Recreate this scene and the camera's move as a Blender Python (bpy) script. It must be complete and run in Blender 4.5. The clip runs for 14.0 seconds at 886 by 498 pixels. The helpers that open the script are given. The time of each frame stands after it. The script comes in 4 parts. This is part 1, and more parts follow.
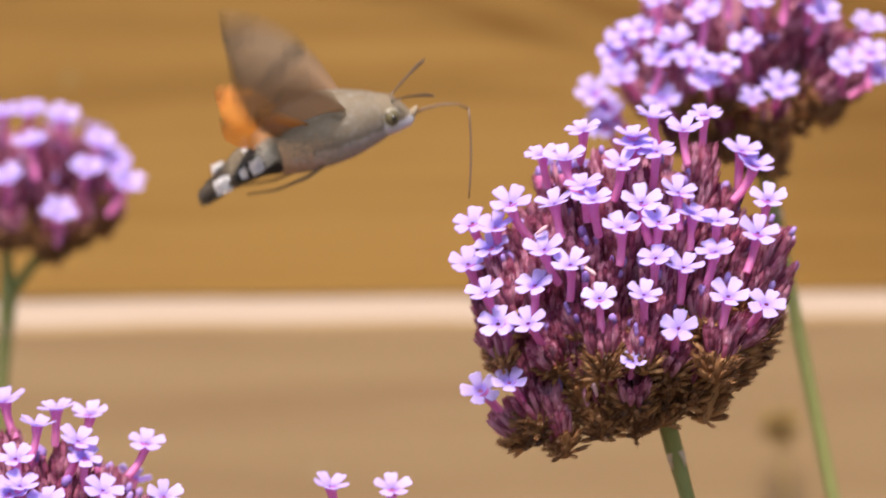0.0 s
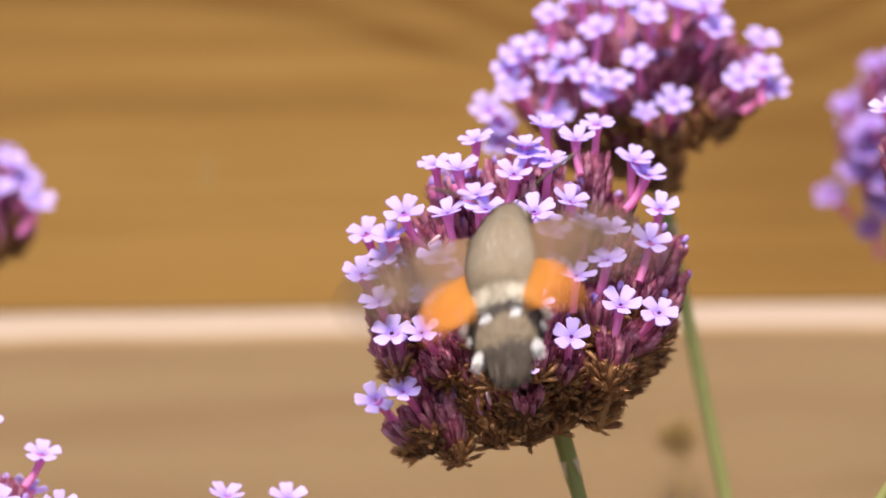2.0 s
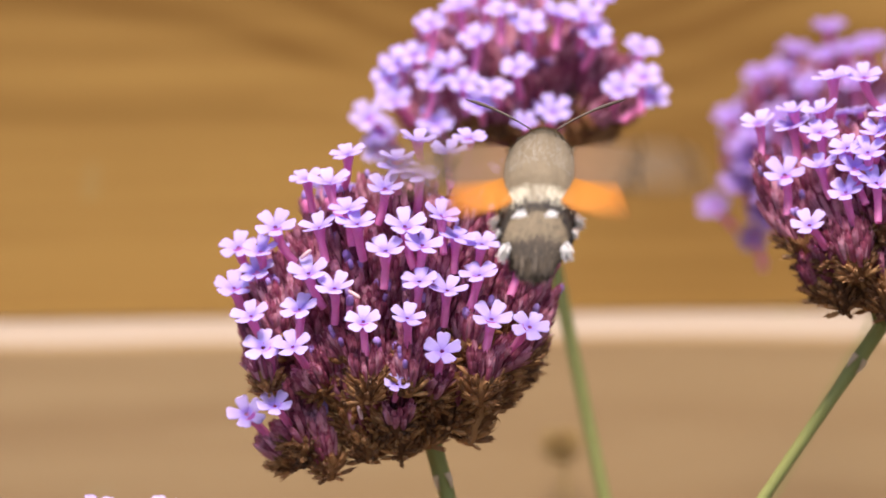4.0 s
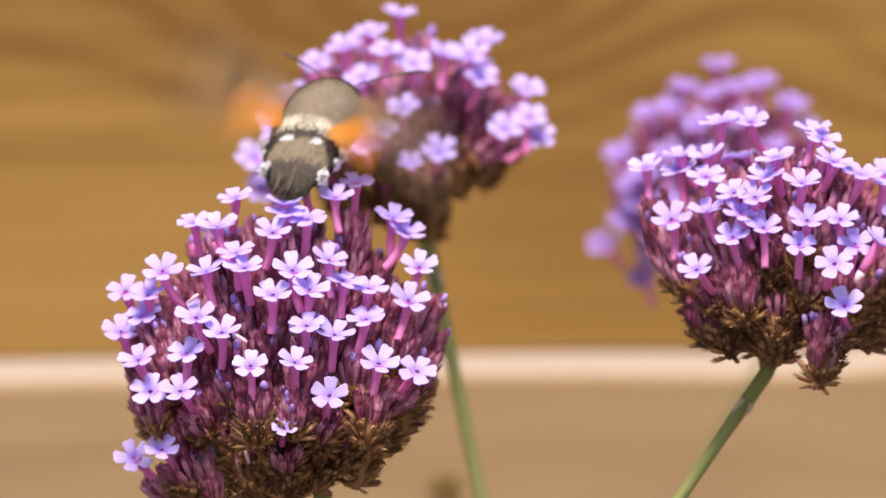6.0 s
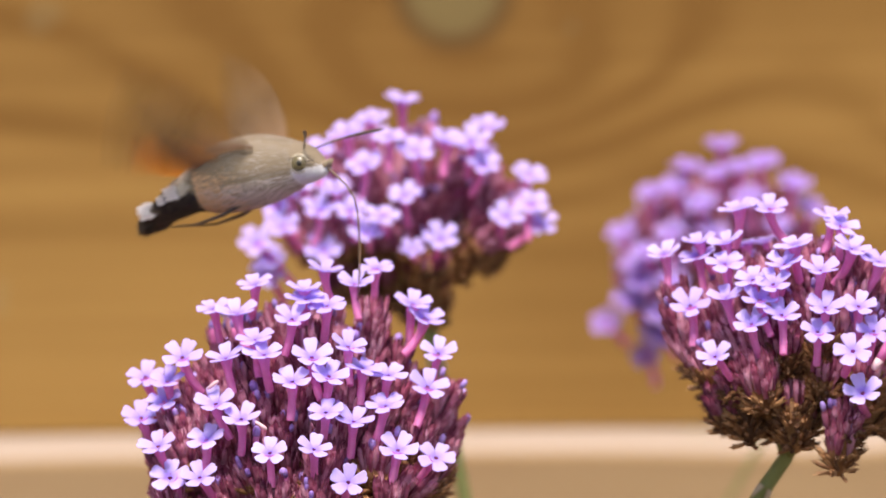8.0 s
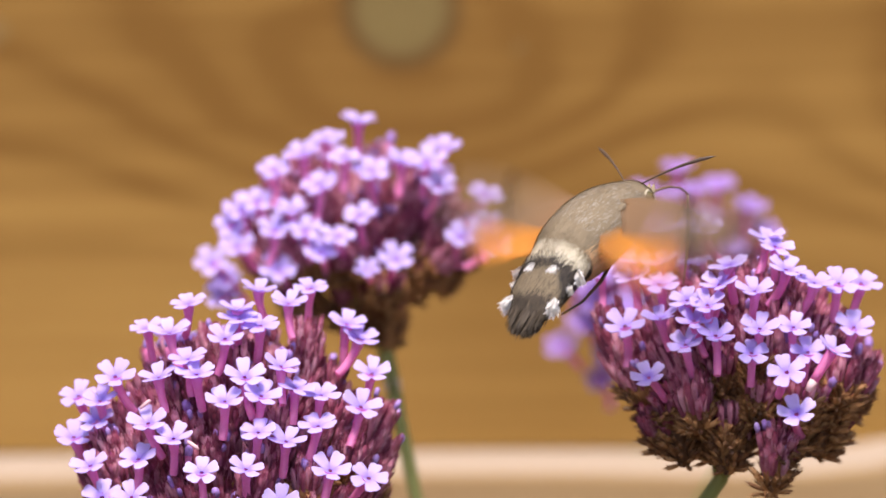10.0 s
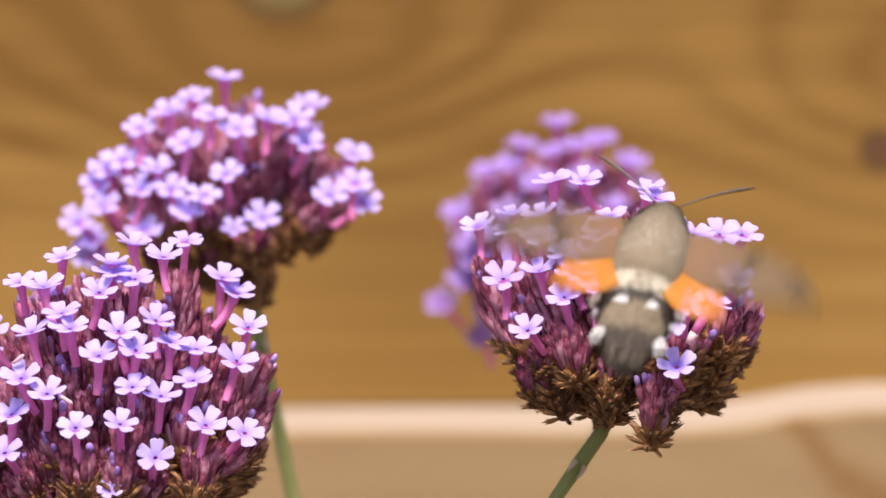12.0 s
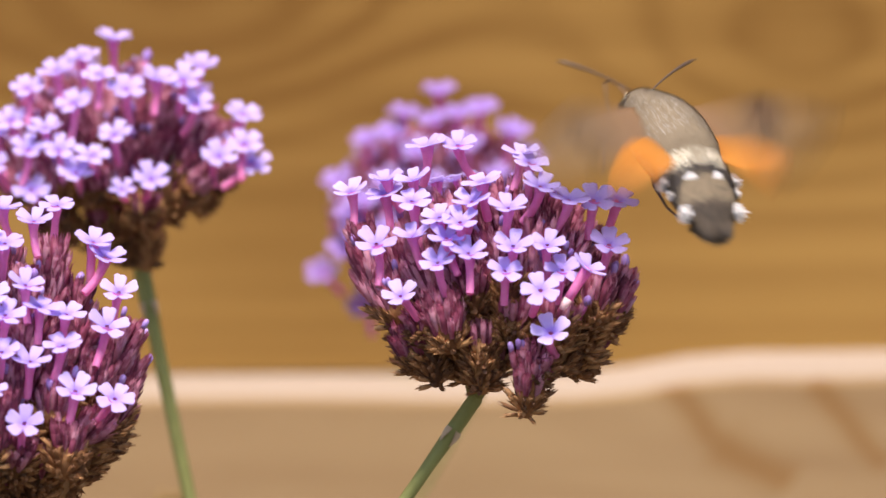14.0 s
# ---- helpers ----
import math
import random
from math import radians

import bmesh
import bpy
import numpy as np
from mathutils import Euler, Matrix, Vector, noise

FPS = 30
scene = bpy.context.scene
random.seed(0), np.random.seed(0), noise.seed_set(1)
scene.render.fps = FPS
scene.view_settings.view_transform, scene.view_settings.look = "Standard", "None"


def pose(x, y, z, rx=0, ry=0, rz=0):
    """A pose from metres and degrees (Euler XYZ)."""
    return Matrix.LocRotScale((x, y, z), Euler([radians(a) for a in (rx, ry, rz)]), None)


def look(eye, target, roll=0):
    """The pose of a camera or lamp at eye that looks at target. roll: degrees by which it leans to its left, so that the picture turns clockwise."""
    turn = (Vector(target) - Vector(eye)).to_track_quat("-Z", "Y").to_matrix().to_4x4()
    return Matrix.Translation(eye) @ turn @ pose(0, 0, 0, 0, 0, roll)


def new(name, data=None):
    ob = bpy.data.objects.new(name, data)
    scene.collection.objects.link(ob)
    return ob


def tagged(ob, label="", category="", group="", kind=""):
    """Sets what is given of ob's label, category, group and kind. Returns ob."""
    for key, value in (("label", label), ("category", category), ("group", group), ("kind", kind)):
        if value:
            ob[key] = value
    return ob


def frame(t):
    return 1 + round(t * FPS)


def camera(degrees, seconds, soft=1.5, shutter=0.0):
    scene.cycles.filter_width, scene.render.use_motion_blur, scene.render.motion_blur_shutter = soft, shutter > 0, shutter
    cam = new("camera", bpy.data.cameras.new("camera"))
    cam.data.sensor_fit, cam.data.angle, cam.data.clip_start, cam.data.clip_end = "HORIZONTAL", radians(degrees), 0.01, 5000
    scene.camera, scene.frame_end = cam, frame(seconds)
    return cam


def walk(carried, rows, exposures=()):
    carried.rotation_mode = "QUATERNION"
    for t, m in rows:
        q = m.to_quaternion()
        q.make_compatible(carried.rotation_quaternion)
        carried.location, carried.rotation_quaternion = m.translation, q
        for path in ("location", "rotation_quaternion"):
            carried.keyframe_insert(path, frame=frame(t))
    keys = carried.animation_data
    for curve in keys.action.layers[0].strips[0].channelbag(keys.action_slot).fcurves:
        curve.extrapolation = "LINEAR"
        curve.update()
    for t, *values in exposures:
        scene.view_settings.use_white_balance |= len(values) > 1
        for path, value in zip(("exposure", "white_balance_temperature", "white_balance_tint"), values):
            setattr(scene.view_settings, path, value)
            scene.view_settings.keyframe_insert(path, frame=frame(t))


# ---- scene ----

# ---- camera ----
MM = 0.001
cam = camera(6.0, 14.0, soft=1.5, shutter=0.5)


def aim(x, y, z, yaw, pitch, roll):
    a, b = radians(yaw), radians(pitch)
    return look((x, y, z), (x + math.sin(a) * math.cos(b), y + math.cos(a) * math.cos(b), z + math.sin(b)), roll)


PATH = [(0, -0.03004, -1.26997, 1.14002, 0.0510, -1.5754, -0.534),
        (0.5, -0.03061, -1.27078, 1.14225, 0.2988, -1.3888, -0.916),
        (1, -0.02866, -1.27133, 1.14117, 0.3576, -1.1233, -0.482),
        (1.5, -0.02715, -1.27399, 1.13777, 0.4559, -1.1207, -0.564),
        (2, -0.02529, -1.27499, 1.13653, 0.5562, -1.3535, -0.781),
        (4.5, -0.01219, -1.27761, 1.14218, 1.0500, -1.4971, -0.581),
        (5, -0.01216, -1.28084, 1.13898, 1.2586, -1.4144, -0.339),
        (5.5, -0.01395, -1.27958, 1.14112, 1.4902, -1.3812, -0.588),
        (6, -0.01468, -1.27712, 1.14548, 1.7126, -1.3809, -0.651),
        (6.5, -0.01484, -1.27995, 1.14345, 1.6984, -1.2201, -0.649),
        (7, -0.01514, -1.28026, 1.14785, 1.7346, -1.2372, -0.745),
        (7.5, -0.01290, -1.27877, 1.15221, 1.5811, -1.2699, -0.217),
        (8, -0.01199, -1.27979, 1.15492, 1.4636, -1.2165, -0.602),
        (10.5, 0.00290, -1.27520, 1.15328, 1.3331, -1.0456, -0.418),
        (11, 0.00325, -1.27190, 1.15237, 1.5361, -1.1708, -0.388),
        (11.5, 0.00396, -1.26736, 1.15437, 1.6916, -1.3014, -0.213),
        (12, 0.00671, -1.26436, 1.15110, 1.9161, -1.2577, -0.610),
        (12.5, 0.01058, -1.25958, 1.15104, 2.0035, -1.3978, -0.481),
        (13, 0.01406, -1.25648, 1.14961, 2.0581, -1.4637, -0.736),
        (13.5, 0.01492, -1.25521, 1.14921, 2.2381, -1.3885, -0.718),
        (14, 0.01302, -1.25492, 1.14926, 2.5019, -1.4286, -0.472)]
walk(cam, [(r[0], aim(*r[1:])) for r in PATH], [(0, 0.54, 6500, 20), (14, 0.54, 6500, 20)])
cam.data.dof.use_dof = True
cam.data.dof.focus_distance = 1.248
cam.data.dof.aperture_fstop = 17.5

# ---- light ----
world = bpy.data.worlds.new("sky")
scene.world = world
world.use_nodes = True
sky = world.node_tree.nodes.new("ShaderNodeTexSky")
sky.sky_type, sky.sun_disc = "NISHITA", False
sky.sun_elevation, sky.sun_rotation = radians(63), radians(187)
back = world.node_tree.nodes["Background"]
world.node_tree.links.new(sky.outputs[0], back.inputs[0])
back.inputs[1].default_value = 0.15
sun = new("sun", bpy.data.lights.new("sun", "SUN"))
sun.data.energy, sun.data.angle, sun.data.color = 4.55, radians(22), (1, 0.95, 0.88)
sun.matrix_basis = look((-0.06, -0.50, 0.98), (0, 0, 0))


# ---- materials ----
def material(name, rough=0.6):
    m = bpy.data.materials.new(name)
    m.use_nodes = True
    b = m.node_tree.nodes["Principled BSDF"]
    b.inputs["Roughness"].default_value = rough
    return m, m.node_tree.nodes, m.node_tree.links, b


def ramp(nodes, stops):
    r = nodes.new("ShaderNodeValToRGB")
    e = r.color_ramp.elements
    while len(e) < len(stops):
        e.new(0.5)
    for el, (p, c) in zip(e, stops):
        el.position, el.color = p, (*c, 1)
    return r


class Sums:
    """Shorthand for chains of math nodes."""

    def __init__(self, nodes, links):
        self.nodes, self.links = nodes, links

    def do(self, op, *args):
        n = self.nodes.new("ShaderNodeMath")
        n.operation = op
        for k, a in enumerate(args):
            if isinstance(a, (int, float)):
                n.inputs[k].default_value = a
            else:
                self.links.new(a, n.inputs[k])
        return n.outputs[0]

    def noise(self, vec, scale, detail=3.0):
        n = self.nodes.new("ShaderNodeTexNoise")
        n.inputs["Scale"].default_value, n.inputs["Detail"].default_value = scale, detail
        self.links.new(vec, n.inputs["Vector"])
        return n.outputs["Fac"]

    def mapped(self, vec, scale, shift=(0, 0, 0)):
        n = self.nodes.new("ShaderNodeMapping")
        n.inputs["Scale"].default_value, n.inputs["Location"].default_value = scale, shift
        self.links.new(vec, n.inputs[0])
        return n.outputs[0]

    def mix(self, fac, a, b):
        n = self.nodes.new("ShaderNodeMix")
        n.data_type = "RGBA"
        for k, v in ((0, fac), (6, a), (7, b)):
            if isinstance(v, (int, float)):
                n.inputs[k].default_value = v
            elif isinstance(v, tuple):
                n.inputs[k].default_value = (*v, 1)
            else:
                self.links.new(v, n.inputs[k])
        return n.outputs[2]


def speckled(name, stops, rough=0.6, scale=1500, thin=0.0, island=0.8):
    """A colour that varies from piece to piece and, finer, over each piece; thin: how much light passes through."""
    m, nodes, links, b = material(name, rough)
    q = Sums(nodes, links)
    geo = nodes.new("ShaderNodeNewGeometry")
    info = nodes.new("ShaderNodeObjectInfo")
    co = nodes.new("ShaderNodeTexCoord")
    n = q.noise(co.outputs["Object"], scale)
    v = q.do("MULTIPLY_ADD", n, 0.6, q.do("MULTIPLY_ADD", geo.outputs["Random Per Island"], island, -island / 4))
    v = q.do("ADD", v, q.do("MULTIPLY_ADD", info.outputs["Random"], 0.3, -0.15))
    r = ramp(nodes, stops)
    links.new(v, r.inputs[0])
    links.new(r.outputs[0], b.inputs["Base Color"])
    bump = nodes.new("ShaderNodeBump")
    bump.inputs["Strength"].default_value, bump.inputs["Distance"].default_value = 0.3, 0.0002
    links.new(n, bump.inputs["Height"])
    links.new(bump.outputs[0], b.inputs["Normal"])
    if thin:
        tr = nodes.new("ShaderNodeBsdfTranslucent")
        links.new(r.outputs[0], tr.inputs["Color"])
        mx = nodes.new("ShaderNodeMixShader")
        mx.inputs[0].default_value = thin
        links.new(b.outputs[0], mx.inputs[1])
        links.new(tr.outputs[0], mx.inputs[2])
        links.new(mx.outputs[0], nodes["Material Output"].inputs[0])
    return m


def petal_material(name, depth=0.0):
    """Lilac, the deeper the higher depth is, deeper towards the throat and with a fine darker vein along each lobe."""
    m, nodes, links, b = material(name, 0.55)
    q = Sums(nodes, links)
    co = nodes.new("ShaderNodeTexCoord")
    info = nodes.new("ShaderNodeObjectInfo")
    ln = nodes.new("ShaderNodeVectorMath")
    ln.operation = "LENGTH"
    links.new(co.outputs["Object"], ln.inputs[0])
    rad = q.do("DIVIDE", ln.outputs["Value"], 0.003)
    n = q.noise(co.outputs["Object"], 900)
    v = q.do("ADD", rad, q.do("MULTIPLY_ADD", n, 0.5, -0.25))
    r = ramp(nodes, [(0.0, (0.40, 0.18, 0.70)), (0.2, (0.48, 0.31, 0.86)), (0.42, (0.72, 0.59, 0.96)), (1.0, (0.84, 0.72, 0.98))])
    links.new(v, r.inputs[0])
    tint = q.mix(q.do("MULTIPLY", info.outputs["Random"], 0.45), r.outputs[0], (0.64, 0.49, 0.93))
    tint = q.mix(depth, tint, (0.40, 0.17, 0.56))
    links.new(tint, b.inputs["Base Color"])
    tr = nodes.new("ShaderNodeBsdfTranslucent")
    links.new(tint, tr.inputs["Color"])
    mx = nodes.new("ShaderNodeMixShader")
    mx.inputs[0].default_value = 0.54
    links.new(b.outputs[0], mx.inputs[1])
    links.new(tr.outputs[0], mx.inputs[2])
    links.new(mx.outputs[0], nodes["Material Output"].inputs[0])
    return m


def wood(name, pale, dark, peaks, knots, pitch, contrast, calm, resin, heart, stains=(), tones=(), rough=0.8):
    """Flat-sawn softwood: growth lines that run along x and loop round the peaks (x, z, height, width, depth); knots (x, z, radius, colour);
    calm: the height below which the grain fades out; resin: how much darker the wood is round the peaks; heart: how much darker towards the upper edge; stains: slanting brown streaks (x, z, x, z, half width); tones: broad deeper patches (x, z, amount, width, height)."""
    m, nodes, links, b = material(name, rough)
    q = Sums(nodes, links)
    co = nodes.new("ShaderNodeTexCoord")
    sep = nodes.new("ShaderNodeSeparateXYZ")
    links.new(co.outputs["Object"], sep.inputs[0])
    x, z = sep.outputs["X"], sep.outputs["Z"]
    warp = q.noise(q.mapped(co.outputs["Object"], (6, 6, 14)), 2.2, 2)
    v = q.do("ADD", q.do("DIVIDE", z, pitch), q.do("ADD", q.do("MULTIPLY", warp, 1.1), q.do("MULTIPLY", q.noise(q.mapped(co.outputs["Object"], (20, 20, 45), (2, 8, 5)), 2.0, 2), 0.35)))
    near = 0.0
    for px, pz, high, wide, deep in peaks:
        dx = q.do("DIVIDE", q.do("SUBTRACT", x, px), wide)
        dz = q.do("DIVIDE", q.do("SUBTRACT", z, pz), deep)
        d2 = q.do("ADD", q.do("MULTIPLY", dx, dx), q.do("MULTIPLY", dz, dz))
        hill = q.do("EXPONENT", q.do("MULTIPLY", d2, -1.0))
        v = q.do("ADD", v, q.do("MULTIPLY", hill, high))
        near = q.do("ADD", hill, near)
    late = q.do("POWER", q.do("MULTIPLY_ADD", q.do("SINE", q.do("MULTIPLY", v, 2 * math.pi)), 0.5, 0.5), 2.2)
    strong = q.do("MULTIPLY", q.do("MULTIPLY_ADD", z, 1 / 0.03, -calm / 0.03), 1.0)
    strong = q.do("MINIMUM", q.do("MAXIMUM", strong, 0.12), 1.0)
    strong = q.do("MULTIPLY", strong, q.do("MULTIPLY_ADD", q.noise(q.mapped(co.outputs["Object"], (9, 9, 20), (1, 4, 6)), 1.5, 1), 1.4, 0.1))
    late = q.do("MULTIPLY", late, strong)
    big = q.noise(q.mapped(co.outputs["Object"], (4, 4, 16), (3, 1, 2)), 2.0, 3)
    fine = q.noise(q.mapped(co.outputs["Object"], (25, 25, 900)), 2.0, 4)
    fac = q.do("ADD", q.do("MULTIPLY", late, contrast), q.do("MULTIPLY_ADD", big, 0.6, -0.22))
    fac = q.do("ADD", fac, q.do("MULTIPLY_ADD", fine, 0.35, -0.17))
    streak = q.noise(q.mapped(co.outputs["Object"], (2.5, 2.5, 110), (5, 2, 3)), 2.0, 2)
    fac = q.do("ADD", fac, q.do("MULTIPLY_ADD", streak, 0.95, -0.475))
    fac = q.do("ADD", fac, q.do("MULTIPLY", near, resin))
    fac = q.do("ADD", fac, q.do("MULTIPLY", q.do("MINIMUM", q.do("MAXIMUM", q.do("MULTIPLY_ADD", z, 20, -1.115 * 20), 0.0), 1.0), heart))
    for tx, tz, much, wide, deep in tones:
        dx = q.do("DIVIDE", q.do("SUBTRACT", x, tx), wide)
        dz = q.do("DIVIDE", q.do("SUBTRACT", z, tz), deep)
        d2 = q.do("ADD", q.do("MULTIPLY", dx, dx), q.do("MULTIPLY", dz, dz))
        fac = q.do("ADD", fac, q.do("MULTIPLY", q.do("EXPONENT", q.do("MULTIPLY", d2, -1.0)), much))
    r = ramp(nodes, [(0.0, pale), (1.0, dark)])
    links.new(fac, r.inputs[0])
    col = r.outputs[0]
    spots = q.noise(q.mapped(co.outputs["Object"], (1, 1, 1), (7, 5, 9)), 70, 1)
    col = q.mix(q.do("MULTIPLY", q.do("GREATER_THAN", spots, 0.72), 0.12), col, (0.30, 0.28, 0.14))
    for kx, kz, kr, kc in knots:
        dx, dz = q.do("SUBTRACT", x, kx), q.do("SUBTRACT", z, kz)
        d = q.do("SQRT", q.do("ADD", q.do("MULTIPLY", dx, dx), q.do("MULTIPLY", dz, dz)))
        edge = nodes.new("ShaderNodeMapRange")
        edge.interpolation_type = "SMOOTHSTEP"
        edge.inputs[1].default_value, edge.inputs[2].default_value = kr * 1.25, kr * 0.8
        links.new(d, edge.inputs[0])
        off = q.do("DIVIDE", q.do("SUBTRACT", d, kr * 1.08), kr * 0.2)
        rim = q.do("EXPONENT", q.do("MULTIPLY", q.do("MULTIPLY", off, off), -1.0))
        col = q.mix(edge.outputs[0], col, kc)
        col = q.mix(q.do("MULTIPLY", rim, 0.6), col, (0.07, 0.034, 0.008))
    for x0, z0, x1, z1, half in stains:
        ln = math.hypot(x1 - x0, z1 - z0)
        ux, uz = (x1 - x0) / ln, (z1 - z0) / ln
        dx, dz = q.do("SUBTRACT", x, x0), q.do("SUBTRACT", z, z0)
        along = q.do("DIVIDE", q.do("ADD", q.do("MULTIPLY", dx, ux), q.do("MULTIPLY", dz, uz)), ln)
        off = q.do("ADD", q.do("SUBTRACT", q.do("MULTIPLY", dz, ux), q.do("MULTIPLY", dx, uz)), q.do("MULTIPLY_ADD", warp, 0.02, -0.01))
        off = q.do("DIVIDE", off, half)
        band = q.do("EXPONENT", q.do("MULTIPLY", q.do("MULTIPLY", off, off), -1.0))
        ends = q.do("MULTIPLY", q.do("GREATER_THAN", along, 0.0), q.do("LESS_THAN", along, 1.0))
        col = q.mix(q.do("MULTIPLY", q.do("MULTIPLY", band, ends), 0.75), col, (0.22, 0.105, 0.026))
    links.new(col, b.inputs["Base Color"])
    bump = nodes.new("ShaderNodeBump")
    bump.inputs["Strength"].default_value, bump.inputs["Distance"].default_value = 0.4, 0.0004
    links.new(fine, bump.inputs["Height"])
    links.new(bump.outputs[0], b.inputs["Normal"])
    b.inputs["Specular IOR Level"].default_value = 0.2
    return m


WOOD_UP = wood("amber_wood", (0.315, 0.169, 0.037), (0.172, 0.079, 0.012),
               [(0.0290, 1.155, 3.4, 0.040, 0.021), (0.140, 1.146, 3.3, 0.032, 0.022)],
               [(0.0286, 1.1692, 0.0088, (0.17, 0.115, 0.035)), (0.1335, 1.135, 0.0032, (0.11, 0.05, 0.018))], 0.0175, 0.48, 1.108, 0.20, 0.46, tones=[(0.072, 1.106, 0.40, 0.045, 0.022), (0.048, 1.130, 0.30, 0.026, 0.030), (-0.005, 1.150, 0.22, 0.03, 0.02)])
WOOD_LOW = wood("pale_wood", (0.322, 0.207, 0.092), (0.250, 0.148, 0.062),
                [(0.160, 1.088, 1.2, 0.040, 0.030)], [], 0.014, 0.36, 0.9, 0.32, 0.0, [(0.1155, 1.0900, 0.126, 1.0798, 0.0022), (0.126, 1.0798, 0.137, 1.0705, 0.0036), (0.141, 1.089, 0.153, 1.073, 0.0020)])
# board wood paler on the eased edge: the sun's brightening put into its colour
EDGE = wood("sunlit_edge", (0.338, 0.260, 0.180), (0.275, 0.196, 0.125), [], [], 0.02, 0.1, 0.9, 0.0, 0.0)
SOIL = speckled("soil", [(0, (0.03, 0.02, 0.012)), (1, (0.09, 0.06, 0.04))], 0.9, 60)
PETAL = petal_material("petal")
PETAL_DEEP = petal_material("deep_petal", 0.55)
WITHERED = speckled("withered_tube", [(0, (0.78, 0.46, 0.50)), (1, (0.90, 0.66, 0.62))], 0.6, thin=0.3)
TUBE = speckled("corolla_tube", [(0, (0.74, 0.11, 0.36)), (1, (0.93, 0.35, 0.64))], 0.55, thin=0.5)
CALYX = speckled("purple_calyx", [(0, (0.14, 0.03, 0.055)), (0.5, (0.39, 0.085, 0.15)), (1, (0.68, 0.32, 0.40))], 0.6, thin=0.35, island=1.0)
DRY = speckled("dry_calyx", [(0, (0.09, 0.037, 0.013)), (0.5, (0.235, 0.10, 0.032)), (1, (0.47, 0.245, 0.092))], 0.7, island=1.0)
BUD = speckled("bud_tip", [(0, (0.26, 0.13, 0.40)), (1, (0.48, 0.32, 0.66))], 0.5)
STEM = speckled("green_stem", [(0, (0.14, 0.155, 0.030)), (1, (0.27, 0.275, 0.075))], 0.75, 300)
PAPER = speckled("papery_bract", [(0, (0.38, 0.24, 0.11)), (1, (0.58, 0.43, 0.25))], 0.7, 300)
HUSK = speckled("brown_husk", [(0, (0.34, 0.21, 0.06)), (1, (0.52, 0.36, 0.13))], 0.8, 300, thin=0.3)
FUR = speckled("grey_brown_fur", [(0, (0.22, 0.165, 0.095)), (1, (0.38, 0.295, 0.18))], 0.9, 250, island=0.25)
CREAM = speckled("cream_fur", [(0, (0.52, 0.45, 0.30)), (1, (0.78, 0.70, 0.53))], 0.8, 700)
BLACK = speckled("black_fur", [(0, (0.012, 0.009, 0.007)), (1, (0.06, 0.045, 0.03))], 0.8, 700)
DARK = speckled("dark_brown_fur", [(0, (0.028, 0.020, 0.012)), (1, (0.115, 0.083, 0.050))], 0.8, 700)
WHITE = speckled("white_fur", [(0, (0.84, 0.81, 0.75)), (1, (0.94, 0.92, 0.88))], 0.8, 700, thin=0.5)
TAN = speckled("tan_fur", [(0, (0.58, 0.34, 0.15)), (1, (0.80, 0.54, 0.30))], 0.8, 400)
GREY = speckled("pale_grey_fur", [(0, (0.36, 0.32, 0.25)), (1, (0.50, 0.45, 0.37))], 0.8, 700)
BELLY = speckled("pale_belly_fur", [(0, (0.60, 0.50, 0.36)), (1, (0.82, 0.71, 0.56))], 0.8, 700)
HORN = speckled("dark_horn", [(0, (0.05, 0.03, 0.018)), (1, (0.11, 0.07, 0.04))], 0.4, 700)
TONGUE = speckled("brown_horn", [(0, (0.12, 0.07, 0.035)), (1, (0.20, 0.12, 0.06))], 0.5, 700)
EYE = speckled("eye", [(0, (0.10, 0.08, 0.03)), (1, (0.18, 0.14, 0.06))], 0.25, 700)
PUPIL = speckled("pupil", [(0, (0.015, 0.012, 0.006)), (1, (0.03, 0.025, 0.01))], 0.1, 700)


def wing_material(name, stops, bands, thin=0.3, clear=0.4):
    """Thin scaled membrane; clear: the share of light that passes straight through."""
    m, nodes, links, b = material(name, 0.7)
    q = Sums(nodes, links)
    co = nodes.new("ShaderNodeTexCoord")
    sep = nodes.new("ShaderNodeSeparateXYZ")
    links.new(co.outputs["Object"], sep.inputs[0])
    span = q.do("ABSOLUTE", sep.outputs["Y"])
    wob = q.noise(co.outputs["Object"], 300, 2)
    v = q.do("MULTIPLY_ADD", span, 1 / bands, q.do("MULTIPLY_ADD", wob, 0.2, -0.1))
    r = ramp(nodes, stops)
    links.new(v, r.inputs[0])
    links.new(r.outputs[0], b.inputs["Base Color"])
    tr = nodes.new("ShaderNodeBsdfTranslucent")
    links.new(r.outputs[0], tr.inputs["Color"])
    mx = nodes.new("ShaderNodeMixShader")
    mx.inputs[0].default_value = thin
    links.new(b.outputs[0], mx.inputs[1])
    links.new(tr.outputs[0], mx.inputs[2])
    see = nodes.new("ShaderNodeBsdfTransparent")
    mx2 = nodes.new("ShaderNodeMixShader")
    mx2.inputs[0].default_value = clear
    links.new(mx.outputs[0], mx2.inputs[1])
    links.new(see.outputs[0], mx2.inputs[2])
    links.new(mx2.outputs[0], nodes["Material Output"].inputs[0])
    return m


